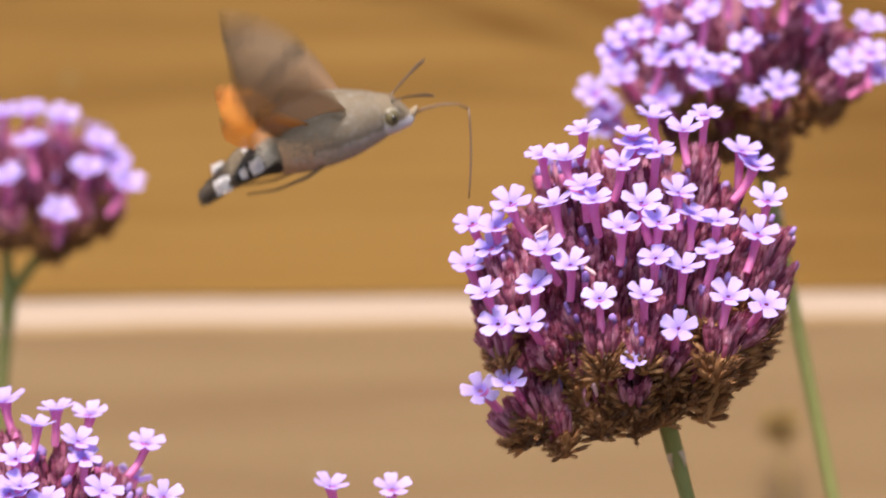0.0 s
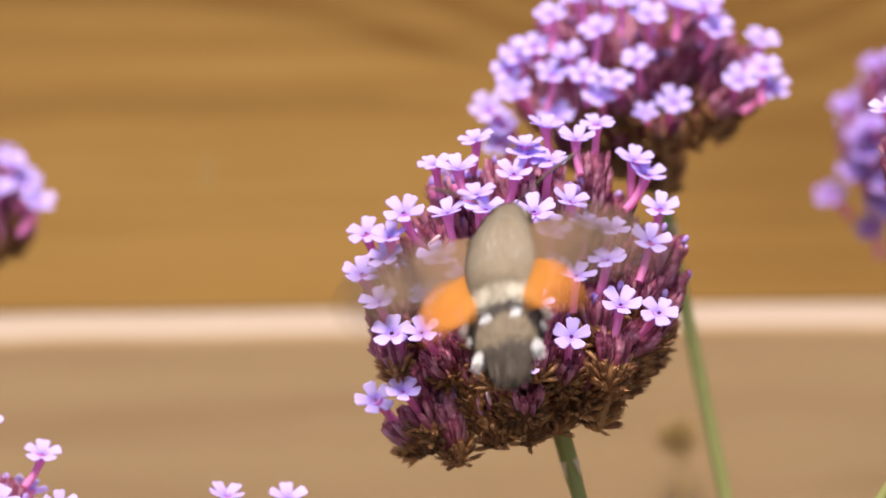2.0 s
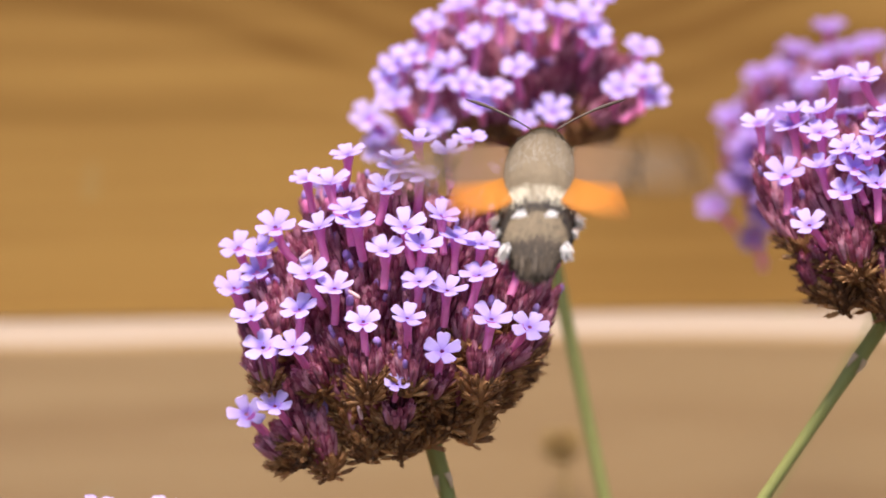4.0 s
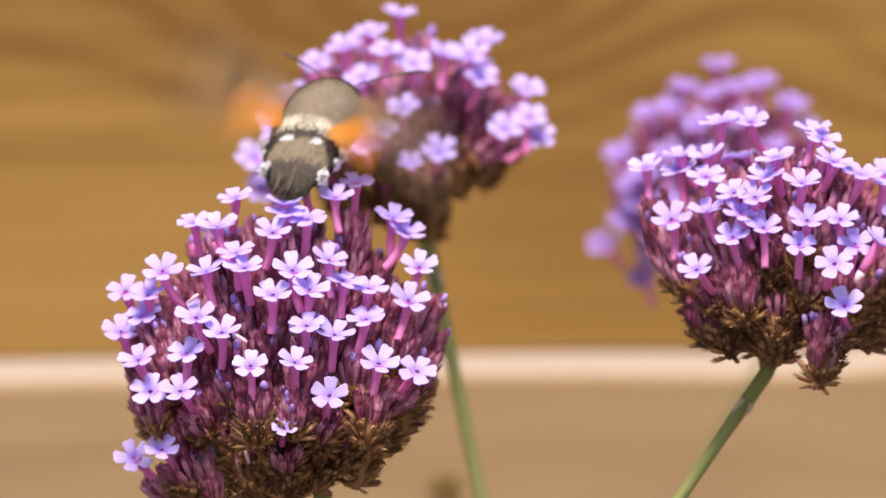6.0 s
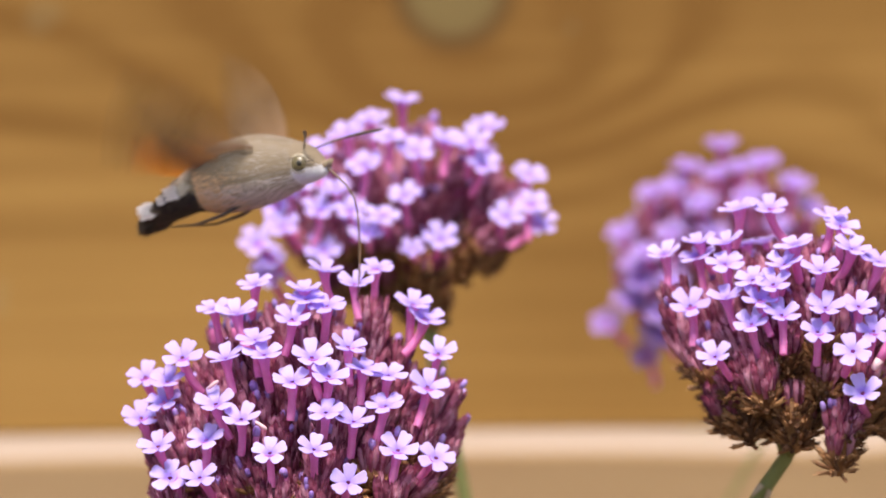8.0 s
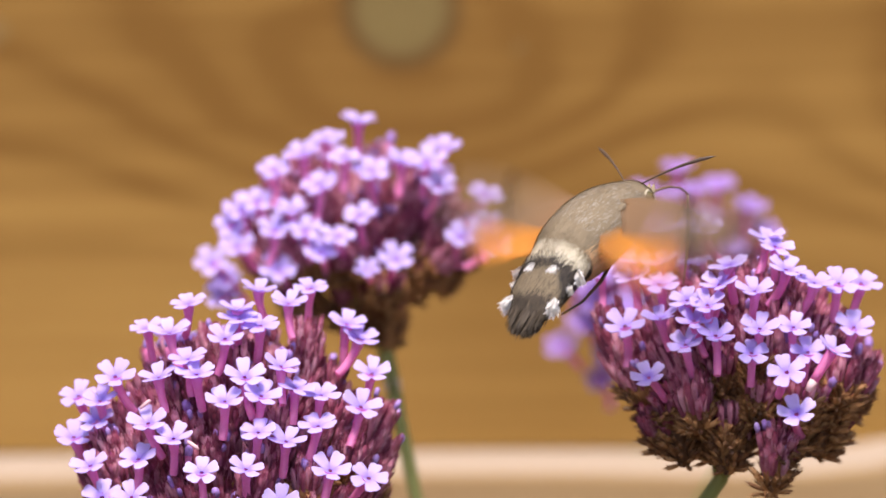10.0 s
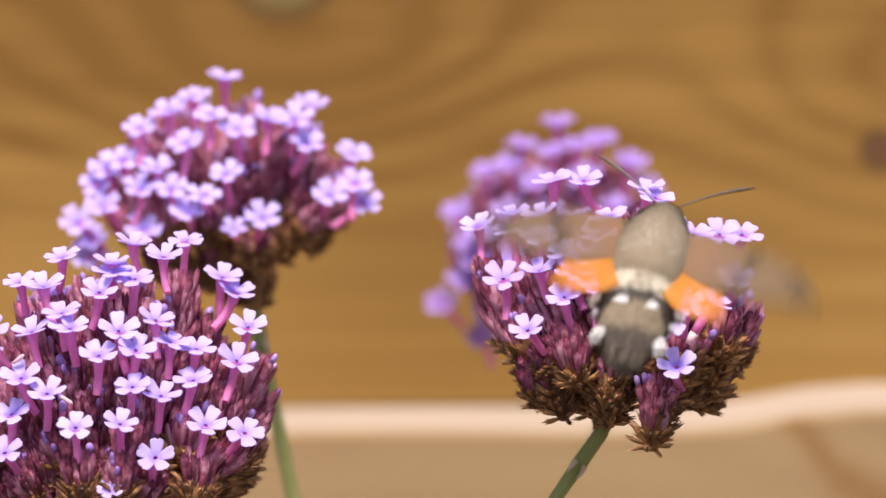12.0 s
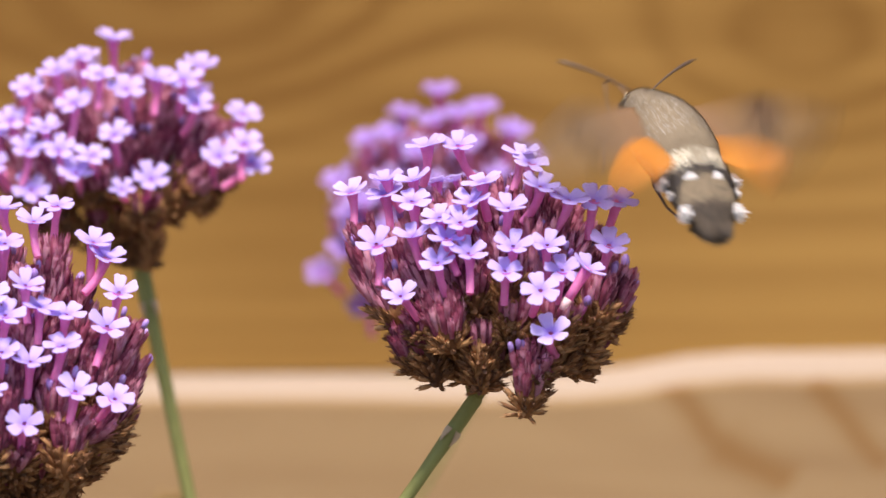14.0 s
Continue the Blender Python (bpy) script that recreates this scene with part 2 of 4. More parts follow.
WING = wing_material("brown_wing", [(0.1, (0.32, 0.185, 0.085)), (0.36, (0.25, 0.155, 0.074)), (0.44, (0.10, 0.065, 0.032)), (0.52, (0.24, 0.155, 0.075)), (0.70, (0.22, 0.14, 0.068)), (0.79, (0.11, 0.07, 0.034)), (0.88, (0.20, 0.13, 0.062)), (1.1, (0.13, 0.08, 0.04))], 0.024, 0.40, 0.30)
ORANGE = wing_material("orange_wing", [(0.05, (0.62, 0.25, 0.035)), (0.3, (0.80, 0.335, 0.04)), (0.75, (0.78, 0.30, 0.035)), (1.05, (0.36, 0.11, 0.02))], 0.0145, 0.4, 0.48)


# ---- building helpers ----
def part(name, bm, mats, parent, label=""):
    me = bpy.data.meshes.new(name)
    bm.to_mesh(me)
    bm.free()
    for mt in (mats if isinstance(mats, (list, tuple)) else [mats]):
        me.materials.append(mt)
    ob = new(name, me)
    ob.parent = parent
    if label:
        ob["label"] = label
    return ob


def mesh_of(bm, name, mats):
    me = bpy.data.meshes.new(name)
    bm.to_mesh(me)
    bm.free()
    for mt in mats:
        me.materials.append(mt)
    return me


def loft(bm, path, radii, n=8, mat=0, caps=True):
    """A tube along a path of points."""
    rows = []
    for i, p in enumerate(path):
        d = (path[min(i + 1, len(path) - 1)] - path[max(i - 1, 0)]).normalized()
        side = d.orthogonal() if i == 0 else (prev - d * prev.dot(d))
        side.normalize()
        prev = side
        up = d.cross(side)
        rows.append([bm.verts.new(p + (side * math.cos(2 * math.pi * k / n) + up * math.sin(2 * math.pi * k / n)) * radii[i]) for k in range(n)])
    for a, b in zip(rows, rows[1:]):
        for k in range(n):
            f = bm.faces.new([a[k], a[(k + 1) % n], b[(k + 1) % n], b[k]])
            f.smooth, f.material_index = True, mat
    if caps:
        for row in (rows[0][::-1], rows[-1]):
            bm.faces.new(row).material_index = mat


def turn_to(d, spin):
    return d.to_track_quat("Z", "Y").to_matrix().to_4x4() @ Matrix.Rotation(spin, 4, "Z")


# ---- ground and fence ----
bm = bmesh.new()
bmesh.ops.create_grid(bm, x_segments=8, y_segments=8, size=60)
tagged(part("ground", bm, SOIL, None), "dark bare garden soil", "ground", kind="structure")
fence = tagged(new("wall_fence"), "garden fence of wide horizontal softwood boards", "fence", kind="structure")
FY = 0.22
ZL = 1.0907


def board(z0, z1, y, chamfer, wave, seed, wane=0.0):
    """A long plank with a sloping, slightly wavy upper edge."""
    bm = bmesh.new()
    rows = []
    n = 260
    for i in range(n + 1):
        x = -1.3 + 2.6 * i / n
        w = wave * (noise.noise(Vector((x * 14, seed, 0))) + 0.5 * noise.noise(Vector((x * 45, seed, 3))))
        k = min(1, max(0, (x - 0.098) / 0.03))
        w2 = wane * k * k * (3 - 2 * k)
        top = z1 + w * 0.6 + w2
        low = z1 - chamfer + w * 1.3 + w2 * .9
        prof = [(y + 0.032, z0), (y, z0), (y, low - 0.0012), (y + 0.0006, low), (y + 0.0048, top - 0.0006), (y + 0.006, top), (y + 0.032, top)]
        rows.append([bm.verts.new((x, a, b)) for a, b in prof])
    m = len(rows[0])
    for a, b in zip(rows, rows[1:]):
        for k in range(m):
            f = bm.faces.new([a[k], b[k], b[(k + 1) % m], a[(k + 1) % m]])
            f.smooth, f.material_index = 2 <= k <= 4, 1 if 3 <= k <= 5 else 0
    bm.faces.new(rows[0])
    bm.faces.new(rows[-1][::-1])
    bmesh.ops.recalc_face_normals(bm, faces=bm.faces[:])
    return bm


part("board", board(ZL - 0.160, ZL, FY - 0.006, 0.0041, 0.0006, 1, 0.0034), [WOOD_LOW, EDGE], fence, "pale planed board with a bright eased top edge")
for k in range(1, 7):
    part("board", board(max(-0.02, ZL - 0.162 * k - 0.160), ZL - 0.162 * k, FY - 0.006, 0.0052, 0.0006, 5 + k), [WOOD_LOW, EDGE], fence)
part("board", board(ZL + 0.0006, ZL + 0.170, FY, 0.0055, 0.0003, 9), [WOOD_UP, EDGE], fence, "amber board with looping grain round knots")
for k in (1, 2):
    part("board", board(ZL + 0.172 * k, ZL + 0.172 * k + 0.168, FY, 0.0055, 0.0003, 13 * k), [WOOD_UP, EDGE], fence)


# ---- verbena ----
def floret_bm(cup, seed):
    """A five-lobed corolla, 6 mm across, facing +z: spoon-shaped lobes, notched at the end, uneven in spread and curl."""
    rnd = random.Random(seed)
    bm = bmesh.new()
    reach = [0.0, .22, .44, .64, .80, .92, 1.0]
    half = [.36, .70, .84, .94, 1.0, .94, .62]
    for k in range(5):
        long, wide = rnd.uniform(2.35, 2.65), rnd.uniform(.92, 1.08)
        curl, twist, lean = cup + rnd.uniform(-.22, .22), rnd.uniform(-.16, .16), rnd.uniform(-.06, .06)
        th = 2 * math.pi * k / 5 + lean
        ax, ay = math.cos(th), math.sin(th)
        sheets = []
        for side in (0, 1):
            grid = []
            for v, w in zip(reach, half):
                row = []
                for j in range(7):
                    u = (j - 3) / 3
                    r = .30 + long * v - .16 * u * u * v ** 3 - .22 * math.exp(-(u / .3) ** 2) * v ** 6
                    off = u * w * wide
                    z = curl * 1.0 * v ** 1.6 - .30 * (1 - v) ** 3 + .20 * u * u * v * (1 - .5 * v) + twist * u * v - .13 * side
                    row.append(bm.verts.new(((ax * r - ay * off) * MM, (ay * r + ax * off) * MM, z * MM)))
                grid.append(row)
            sheets.append(grid)
        n = len(reach) - 1
        for side, g in enumerate(sheets):
            for i in range(n):
                for j in range(6):
                    q = [g[i][j], g[i + 1][j], g[i + 1][j + 1], g[i][j + 1]]
                    bm.faces.new(q if side == 0 else q[::-1])
        rim = [(i, 0) for i in range(n + 1)] + [(n, j) for j in range(1, 7)] + [(i, 6) for i in range(n - 1, -1, -1)]
        for (a, b), (c, d) in zip(rim, rim[1:]):
            bm.faces.new([sheets[0][a][b], sheets[1][a][b], sheets[1][c][d], sheets[0][c][d]])
    for f in bm.faces:
        f.smooth = True
    return bm


def tube_bm(bend):
    bm = bmesh.new()
    path = [Vector((bend * (k / 6) ** 2 * MM, 0, (-.3 - 5.2 * k / 6) * MM)) for k in range(7)]
    loft(bm, path, [x * MM for x in (.98, .76, .62, .57, .58, .60, .54)], 10, 0, False)
    return bm


def calyx_into(bm, base, d, length, r, mat, rnd):
    """A ribbed cup with five uneven teeth; dry ones gape."""
    d = d.normalized()
    s = d.orthogonal().normalized()
    u = d.cross(s)
    n = 5
    ring = [(s * math.cos(2 * math.pi * k / n) + u * math.sin(2 * math.pi * k / n)) for k in range(n)]
    rows = [[bm.verts.new(base + d * length * f + w * r * rr) for w in ring] for f, rr in ((0, .6), (.4, 1.0), (.8, .92 + .12 * mat))]
    tip = [bm.verts.new(base + d * length * rnd.uniform(.95, 1.08 + .25 * mat) + (ring[k] + ring[(k + 1) % n]) * .5 * r * rnd.uniform(.5, 1.0 + .7 * mat)) for k in range(n)]
    for a, b in zip(rows, rows[1:]):
        for k in range(n):
            f = bm.faces.new([a[k], a[(k + 1) % n], b[(k + 1) % n], b[k]])
            f.material_index, f.smooth = mat, True
    for k in range(n):
        bm.faces.new([rows[2][k], rows[2][(k + 1) % n], tip[k]]).material_index = mat
    bm.faces.new(rows[2]).material_index = mat


def bract_into(bm, base, d, out, length, width, mat):
    """A narrow pointed scale, slightly keeled."""
    side = d.cross(out).normalized() * width
    tip = bm.verts.new(base + d * length + out * .12 * length)
    a, b, c = (bm.verts.new(base + d * length * .4 + side * w + out * o * width) for w, o in ((-1, 0), (0, .5), (1, 0)))
    root = bm.verts.new(base)
    for q in ([root, b, a], [root, c, b], [a, b, tip], [b, c, tip]):
        bm.faces.new(q).material_index = mat


def spike_bm(brown, long, seed):
    """An upright club along +z, its tip at the origin: plump living calyces in a flat-topped bundle above, gaping dry ones with bracts below; brown: the share of dry ones."""
    rnd = random.Random(seed)
    bm = bmesh.new()
    n = int((20 + 4.3 * long) * (1.35 + .75 * brown))
    for i in range(n):
        f = (i + rnd.random()) / n
        z = -long + (long - 2.6) * f
        rad = 1.9 * min(1, .45 + 2.2 * f) * (1.0 - .22 * max(0, f - .6))
        a = i * 2.39996 + rnd.uniform(-.35, .35)
        out = Vector((math.cos(a), math.sin(a), 0))
        up = Vector((0, 0, 1))
        dry = f < brown + rnd.uniform(-.10, .10)
        if dry:
            base = out * rad * rnd.uniform(.8, 1.05) * MM + up * z * MM
            d = out * (.85 + rnd.uniform(-.3, .35)) + up * (1 - .9 * max(0, .22 - f) / .22) + Vector([rnd.uniform(-.2, .2) for _ in range(3)])
            calyx_into(bm, base, d, 2.2 * rnd.uniform(.75, 1.25) * MM, rnd.uniform(.26, .42) * MM, 1, rnd)
            if rnd.random() < .45:
                bract_into(bm, base, (d + out * .3).normalized(), out, rnd.uniform(2.0, 3.0) * MM, .2 * MM, 1)
        else:
            base = out * rad * rnd.uniform(.55, 1.0) * MM + up * z * MM
            d = out * (.30 - .18 * f + rnd.uniform(-.10, .12)) + up + Vector([rnd.uniform(-.08, .08) for _ in range(3)])
            ln = 4.1 * rnd.uniform(.8, 1.15) * MM
            calyx_into(bm, base, d, ln, rnd.uniform(.45, .58) * MM, 0, rnd)
            if rnd.random() < .35:
                bract_into(bm, base + out * .4 * MM, (d + out * .12).normalized(), out, rnd.uniform(2.4, 3.4) * MM, .26 * MM, 0)
            if rnd.random() < .06 and f > .45 and brown < .5:
                d.normalize()
                loft(bm, [base + d * (ln + k * MM) for k in (-.5, .2, .8, 1.1)], [x * MM for x in (.4, .48, .42, .12)], 6, 2)
    loft(bm, [Vector((0, 0, z * MM)) for z in (-long - .3, -long * .75, -long * .4, -2.4)], [x * MM for x in (.8, 1.7, 1.8, 1.0)], 8, 1 if brown > .4 else 0)
    return bm


def bud_bm():
    bm = bmesh.new()
    loft(bm, [Vector((0, 0, z * MM)) for z in (-4.5, -2, -.9)], [x * MM for x in (.5, .5, .55)], 8, 0)
    loft(bm, [Vector((0, 0, z * MM)) for z in (-.9, -.5, .1, .5, .7)], [x * MM for x in (.55, .66, .64, .4, .1)], 8, 1)
    return bm


FLORETS = [mesh_of(floret_bm((.25, .5, .8, .4, .1, .65)[k], k), "floret", [PETAL]) for k in range(6)]
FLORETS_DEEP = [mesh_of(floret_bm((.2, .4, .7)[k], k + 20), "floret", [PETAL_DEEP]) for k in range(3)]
TUBES = [mesh_of(tube_bm((.6, 1.3, 2.2, .2, 1.7)[k]), "tube", [TUBE]) for k in range(5)]
BUDS = mesh_of(bud_bm(), "bud", [TUBE, BUD])
LENGTHS = (7.5, 10.5, 13.5, 16.5)
SPIKES = [[[mesh_of(spike_bm((.10, .42, .64, .90)[b], ln, 100 * b + 10 * k + int(ln)), "spike", [CALYX, DRY, BUD]) for k in range(3)] for ln in LENGTHS] for b in range(4)]


def add_floret(plant, q, face, stalk, rnd, size=1.0, kinds=FLORETS):
    fl = new("floret", rnd.choice(kinds))
    fl.parent = plant
    m = Matrix.Translation(q) @ turn_to(face, rnd.uniform(0, 6))
    fl.matrix_basis = m @ Matrix.Scale(size * rnd.uniform(.98, 1.14), 4)
    tb = new("tube", rnd.choice(TUBES))
    tb.parent = fl
    tb.matrix_basis = (m.to_3x3().inverted() @ turn_to(stalk, rnd.uniform(0, 6)).to_3x3()).to_4x4()
    return fl


def verbena(label, centre, rx, rz, base, ground, florets, seed, spikes=52, low=-.45, dry=0.0, extra=8, backs=5, buds=14, size=1.0, deep=24, lobes=(), forks=(), kinds=FLORETS, withered=(), fallen=(), stout=1.0):
    """One stem with its flower head. centre in metres; radii, base of the head and foot of the stem in millimetres from it; deep: how far the head reaches down;
    florets: (x, z) of the open flowers on the near side; lobes: (x, y, z, length class, dryness) of single hanging spikes; forks: ends of stem branches;
    withered: (x, y, z, dx, dz) of pale spent tubes; fallen: the same for loose florets, hanging by their tube; stout: thickness of the stem."""
    rnd = random.Random(seed)
    plant = tagged(new("verbena"), label, "flower", "verbena stems")
    plant.matrix_basis = Matrix.Translation(centre)
    b0 = Vector((base[0], 0, base[1])) * MM
    tips = []

    def add_spike(p, d, h):
        lvl = max(0, min(3, int((.62 - h) * 2.3 + dry + .5 * p.x / (rx * MM) + rnd.uniform(-.75, .8))))
        far = min(.98, Vector((p.x, p.y)).length / (rx * 1.06 * MM))
        room = (p.z / MM + deep * math.sqrt(1 - far * far) * rnd.uniform(.82, 1.12)) / size
        fit = max([k for k, ln in enumerate(LENGTHS) if ln < room + 1] + [0])
        sp = tagged(new("spike", rnd.choice(SPIKES[lvl][fit])), kind="stuff")
        sp.parent = plant
        sp.matrix_basis = Matrix.Translation(p) @ turn_to(d, rnd.uniform(0, 6)) @ Matrix.Scale(size * rnd.uniform(.9, 1.12), 4)

    for i in range(spikes):
        h = 1 - (i + .5) / spikes * (1 - low)
        a = i * 2.39996 + rnd.uniform(-.25, .25)
        c = math.sqrt(max(0, 1 - h * h))
        p = Vector((rx * c * math.cos(a), rx * .95 * c * math.sin(a), rz * h)) * MM * rnd.uniform(.9, 1.05)
        lean = .42 if h > -.2 else .55
        d = Vector((p.x / rx / MM * lean, p.y / rx / MM * lean, .9 + .45 * min(h, 0))) + Vector([rnd.uniform(-.1, .1) for _ in range(3)])
        add_spike(p, d, h)
        tips.append(p)
        if buds and h > -.35 and rnd.random() < buds / spikes:
            for _ in range(2):
                bd = new("bud", BUDS)
                bd.parent = plant
                bd.matrix_basis = Matrix.Translation(p + d.normalized() * rnd.uniform(.6, 2) * MM + Vector((rnd.uniform(-2, 2), rnd.uniform(-2, 2), 0)) * MM) @ turn_to(d + Vector([rnd.uniform(-.2, .2) for _ in range(3)]), 0)
    ex, ez = rx + 5.5, rz + 6.5
    spots = [(x, z, -1) for x, z in florets]
    for _ in range(backs):
        a, h = rnd.uniform(.9, 2.2), rnd.uniform(.3, .7)
        spots.append((ex * math.sqrt(1 - h * h) * math.cos(a), ez * h, 1))
    for x, z, side in spots:
        k = 1 - (x / ex) ** 2 - (z / ez) ** 2
        y = side * ex * .9 * math.sqrt(max(0.01, k)) + rnd.uniform(-1, 1) - (3 if z < 2 else 0)
        out = Vector((x / ex, y / ex, z / ez)).normalized()
        h = min(1, z / ez)
        face = Vector((.30 * out.x, -(.36 + .56 * (1 - h) ** 1.3) if side < 0 else .25, 1)) + Vector([rnd.uniform(-.22, .22) for _ in range(3)])
        stalk = Vector((.30 * out.x, .30 * out.y, 1)) if z > 0 else Vector((.75 * out.x, .8 * out.y, .7))
        q = Vector((x, y, z)) * MM
        add_floret(plant, q, face, stalk, rnd, .7 if -11 < z < -3 and abs(x) < 4 else 1.0, kinds)
        root = q - stalk.normalized() * (5.5 if z > 0 else 4.5) * MM
        if (deep > 10 or z > -6) and min((root - p).length for p in tips) > 4.6 * MM and (size == 1 or abs(x) < .72 * ex):
            add_spike(root, stalk, (z - 5) / rz)
            tips.append(root)
    for x, y, z, fit, lvl in lobes:
        sp = tagged(new("spike", SPIKES[lvl][fit][0]), kind="stuff")
        sp.parent = plant
        sp.matrix_basis = Matrix.Translation(Vector((x, y, z)) * MM) @ turn_to(Vector((x * .02, y * .025, 1)), rnd.uniform(0, 6)) @ Matrix.Scale(size, 4)
    for x, y, z, dx, dz in withered:
        bm = bmesh.new()
        p, d = Vector((x, y, z)) * MM, Vector((dx, -.3, dz)).normalized() * MM
        loft(bm, [p - d * 1.1, p - d * .4, p + d * .5, p + d * 1.0], [.2 * MM, .3 * MM, .32 * MM, .2 * MM], 8)
        part("withered_tube", bm, WITHERED, plant, "pale spent corolla tube")
    for x, y, z, dx, dz in fallen:
        p, d = Vector((x, y, z)) * MM, Vector((dx, -.12, dz)).normalized()
        fl = new("floret", FLORETS[2])
        fl.parent = plant
        fl.matrix_basis = Matrix.Translation(p) @ turn_to(-d + Vector((0, -.5, 0)), 1)
        bm = bmesh.new()
        loft(bm, [p + d * k * MM for k in (.2, 2, 4, 5.6)], [x * MM for x in (.95, .8, .7, .66)], 8)
        loft(bm, [p + d * k * MM for k in (5.6, 6.6, 7.4)], [x * MM for x in (.66, .6, .45)], 8, 1)
        part("withered_tube", bm, [TUBE, WITHERED], plant, "pale tube of a loose floret")
    for x, z in forks:
        bm = bmesh.new()
        e = Vector((x, 0, z)) * MM
        loft(bm, [b0 - Vector((0, 0, 3)) * MM, b0, b0.lerp(e, .5) + Vector((0, 0, .6)) * MM, e], [1.0 * MM, 1.1 * MM, .9 * MM, 1.3 * MM], 8)
        part("branch", bm, STEM, plant)
    g = Vector((ground[0], ground[1], -centre[2] * 1000)) * MM
    path = [b0 + Vector((0, 0, 4 * MM))]
    drop = b0.z - g.z
    for k in range(0, 19):
        f = (0, .004, .009, .02)[k] if k < 4 else .02 + .98 * ((k - 3) / 15) ** 1.4
        path.append(Vector((b0.x + (g.x - b0.x) * (ground[2] * f + (1 - ground[2]) * f * f), b0.y + (g.y - b0.y) * f, b0.z - drop * f)))
    bm = bmesh.new()
    loft(bm, path, [r * stout * MM for r in [1.2, 1.4, 1.4, 1.15] + [1.1] * 9 + [1.7] * 7], 10)
    part("stem", bm, STEM, plant)
    axis = (path[3] - path[2]).normalized()
    for k in (0, 1):
        bm = bmesh.new()
        out = (Vector((.6 - 1.2 * k, -.8, 0)) - axis * Vector((.6 - 1.2 * k, -.8, 0)).dot(axis)).normalized() * MM
        root = path[2] + out * 1.2
        side = axis.cross(out).normalized() * MM
        vs = [[bm.verts.new(root - axis * -2.6 * f * MM + out * (.2 + .3 * math.sin(3 * f) + .2 * lay) + side * w * .55 * (1 - f ** 1.5)) for w in (-1, 0, 1)] for lay in (0, 1) for f in (0, .3, .6, .85, .97)]
        for lay in (0, 1):
            for i in range(4):
                for j in range(2):
                    bm.faces.new([vs[lay * 5 + i][j], vs[lay * 5 + i + 1][j], vs[lay * 5 + i + 1][j + 1], vs[lay * 5 + i][j + 1]])
        part("bract", bm, PAPER, plant, "papery brown bract at the top of the stem")
    for i in range(extra):
        a = i * 2 * math.pi / extra + rnd.uniform(-.3, .3)
        e = Vector((rx * .6 * math.cos(a), rx * .6 * math.sin(a), -rz * .1)) * MM
        bm = bmesh.new()
        loft(bm, [b0, b0.lerp(e, .4) + Vector((0, 0, 2.0)) * MM, e], [1.0 * MM, .7 * MM, .6 * MM], 6)
        part("branch", bm, STEM, plant)
    return plant


HEAD_A = [(3.6, 26.9), (11.5, 27.1), (-7.0, 25.1), (0.4, 24.2), (8.1, 25.0), (-13.2, 21.5), (-9.8, 20.9), (0.6, 22.9), (3.8, 21.9), (16.9, 21.8), (18.7, 19.5), (-1.5, 20.0), (6.9, 15.9), (20.5, 14.4), (-18.0, 14.4), (-11.5, 14.4), (-7.1, 17.1), (-5.8, 14.9), (1.4, 14.4), (9.0, 12.7), (12.8, 11.6), (3.9, 11.6), (-1.6, 10.9), (-23.7, 11.3), (-20.3, 10.8), (18.8, 9.6), (-20.9, 7.8), (-13.1, 7.6), (12.2, 7.1), (-9.3, 5.4), (3.3, 6.3), (7.5, 4.9), (-24.3, 5.3), (-21.8, 1.3), (-14.6, 2.3), (-5.1, 0.5), (1.5, 1.0), (14.0, 0.5), (19.8, -0.9), (-20.0, -3.4), (-15.6, -3.3), (6.5, -4.1), (-0.2, -8.9), (-18.4, -12.2), (-22.6, -13.8)]
HEAD_B = [(-0.0, 17.1), (-5.0, 14.5), (-8.9, 12.3), (-13.4, 9.6), (-2.3, 11.6), (1.9, 9.4), (6.9, 10.8), (10.9, 10.7), (13.7, 12.9), (12.7, 6.9), (20.2, 5.2), (16.2, -1.2), (20.3, 0.7), (21.6, -2.7), (-6.2, 7.3), (0.0, 2.3), (-10.8, 3.3), (-18.5, 3.3), (-16.2, 4.7), (-19.4, -2.5), (-13.5, 0.1), (-8.6, 0.1), (-3.6, -0.9), (-6.1, -3.5), (5.6, -4.6), (1.1, -6.3), (-13.0, -6.2), (-21.3, -7.9), (-23.5, -5.4), (-20.3, 1.1), (-21.8, -10.6)]
HEAD_C = [(-11.4, 20.7), (-6.8, 20.7), (2.3, 19.3), (3.5, 18.1), (-22.6, 13.8), (-17.7, 13.5), (-13.7, 15.6), (-17.4, 15.6), (-14.0, 12.6), (-3.7, 15.3), (4.9, 14.7), (-5.4, 12.5), (-0.1, 11.6), (-19.2, 6.2), (-14.1, 7.5), (-7.2, 9.5), (-10.2, 10.2), (-9.2, 7.2), (-6.0, 5.0), (-10.6, 3.6), (0.5, 6.0), (5.6, 6.1), (-0.8, 2.4), (7.8, 2.3), (4.3, -0.5), (-16.0, -1.3), (5.8, -6.8), (9.1, 12.7), (12.9, 12.5), (16.6, 12.4), (15.1, 5.9)]
HEAD_D = [(0.1, 18.6), (-6, 15), (7, 16), (-12, 11), (15, 8), (-17, 4), (4, 10), (-4, 9), (-14, -4), (-11, -9), (-19.6, -11.1), (-12.8, -16.7), (-10, -13), (-16, -7), (12, 12), (-13, 1), (-9, -4), (9, 5), (-1, 14), (-9, 4), (-2, 4), (3, 15), (-8, 12), (-15, -1), (-12, -12)]
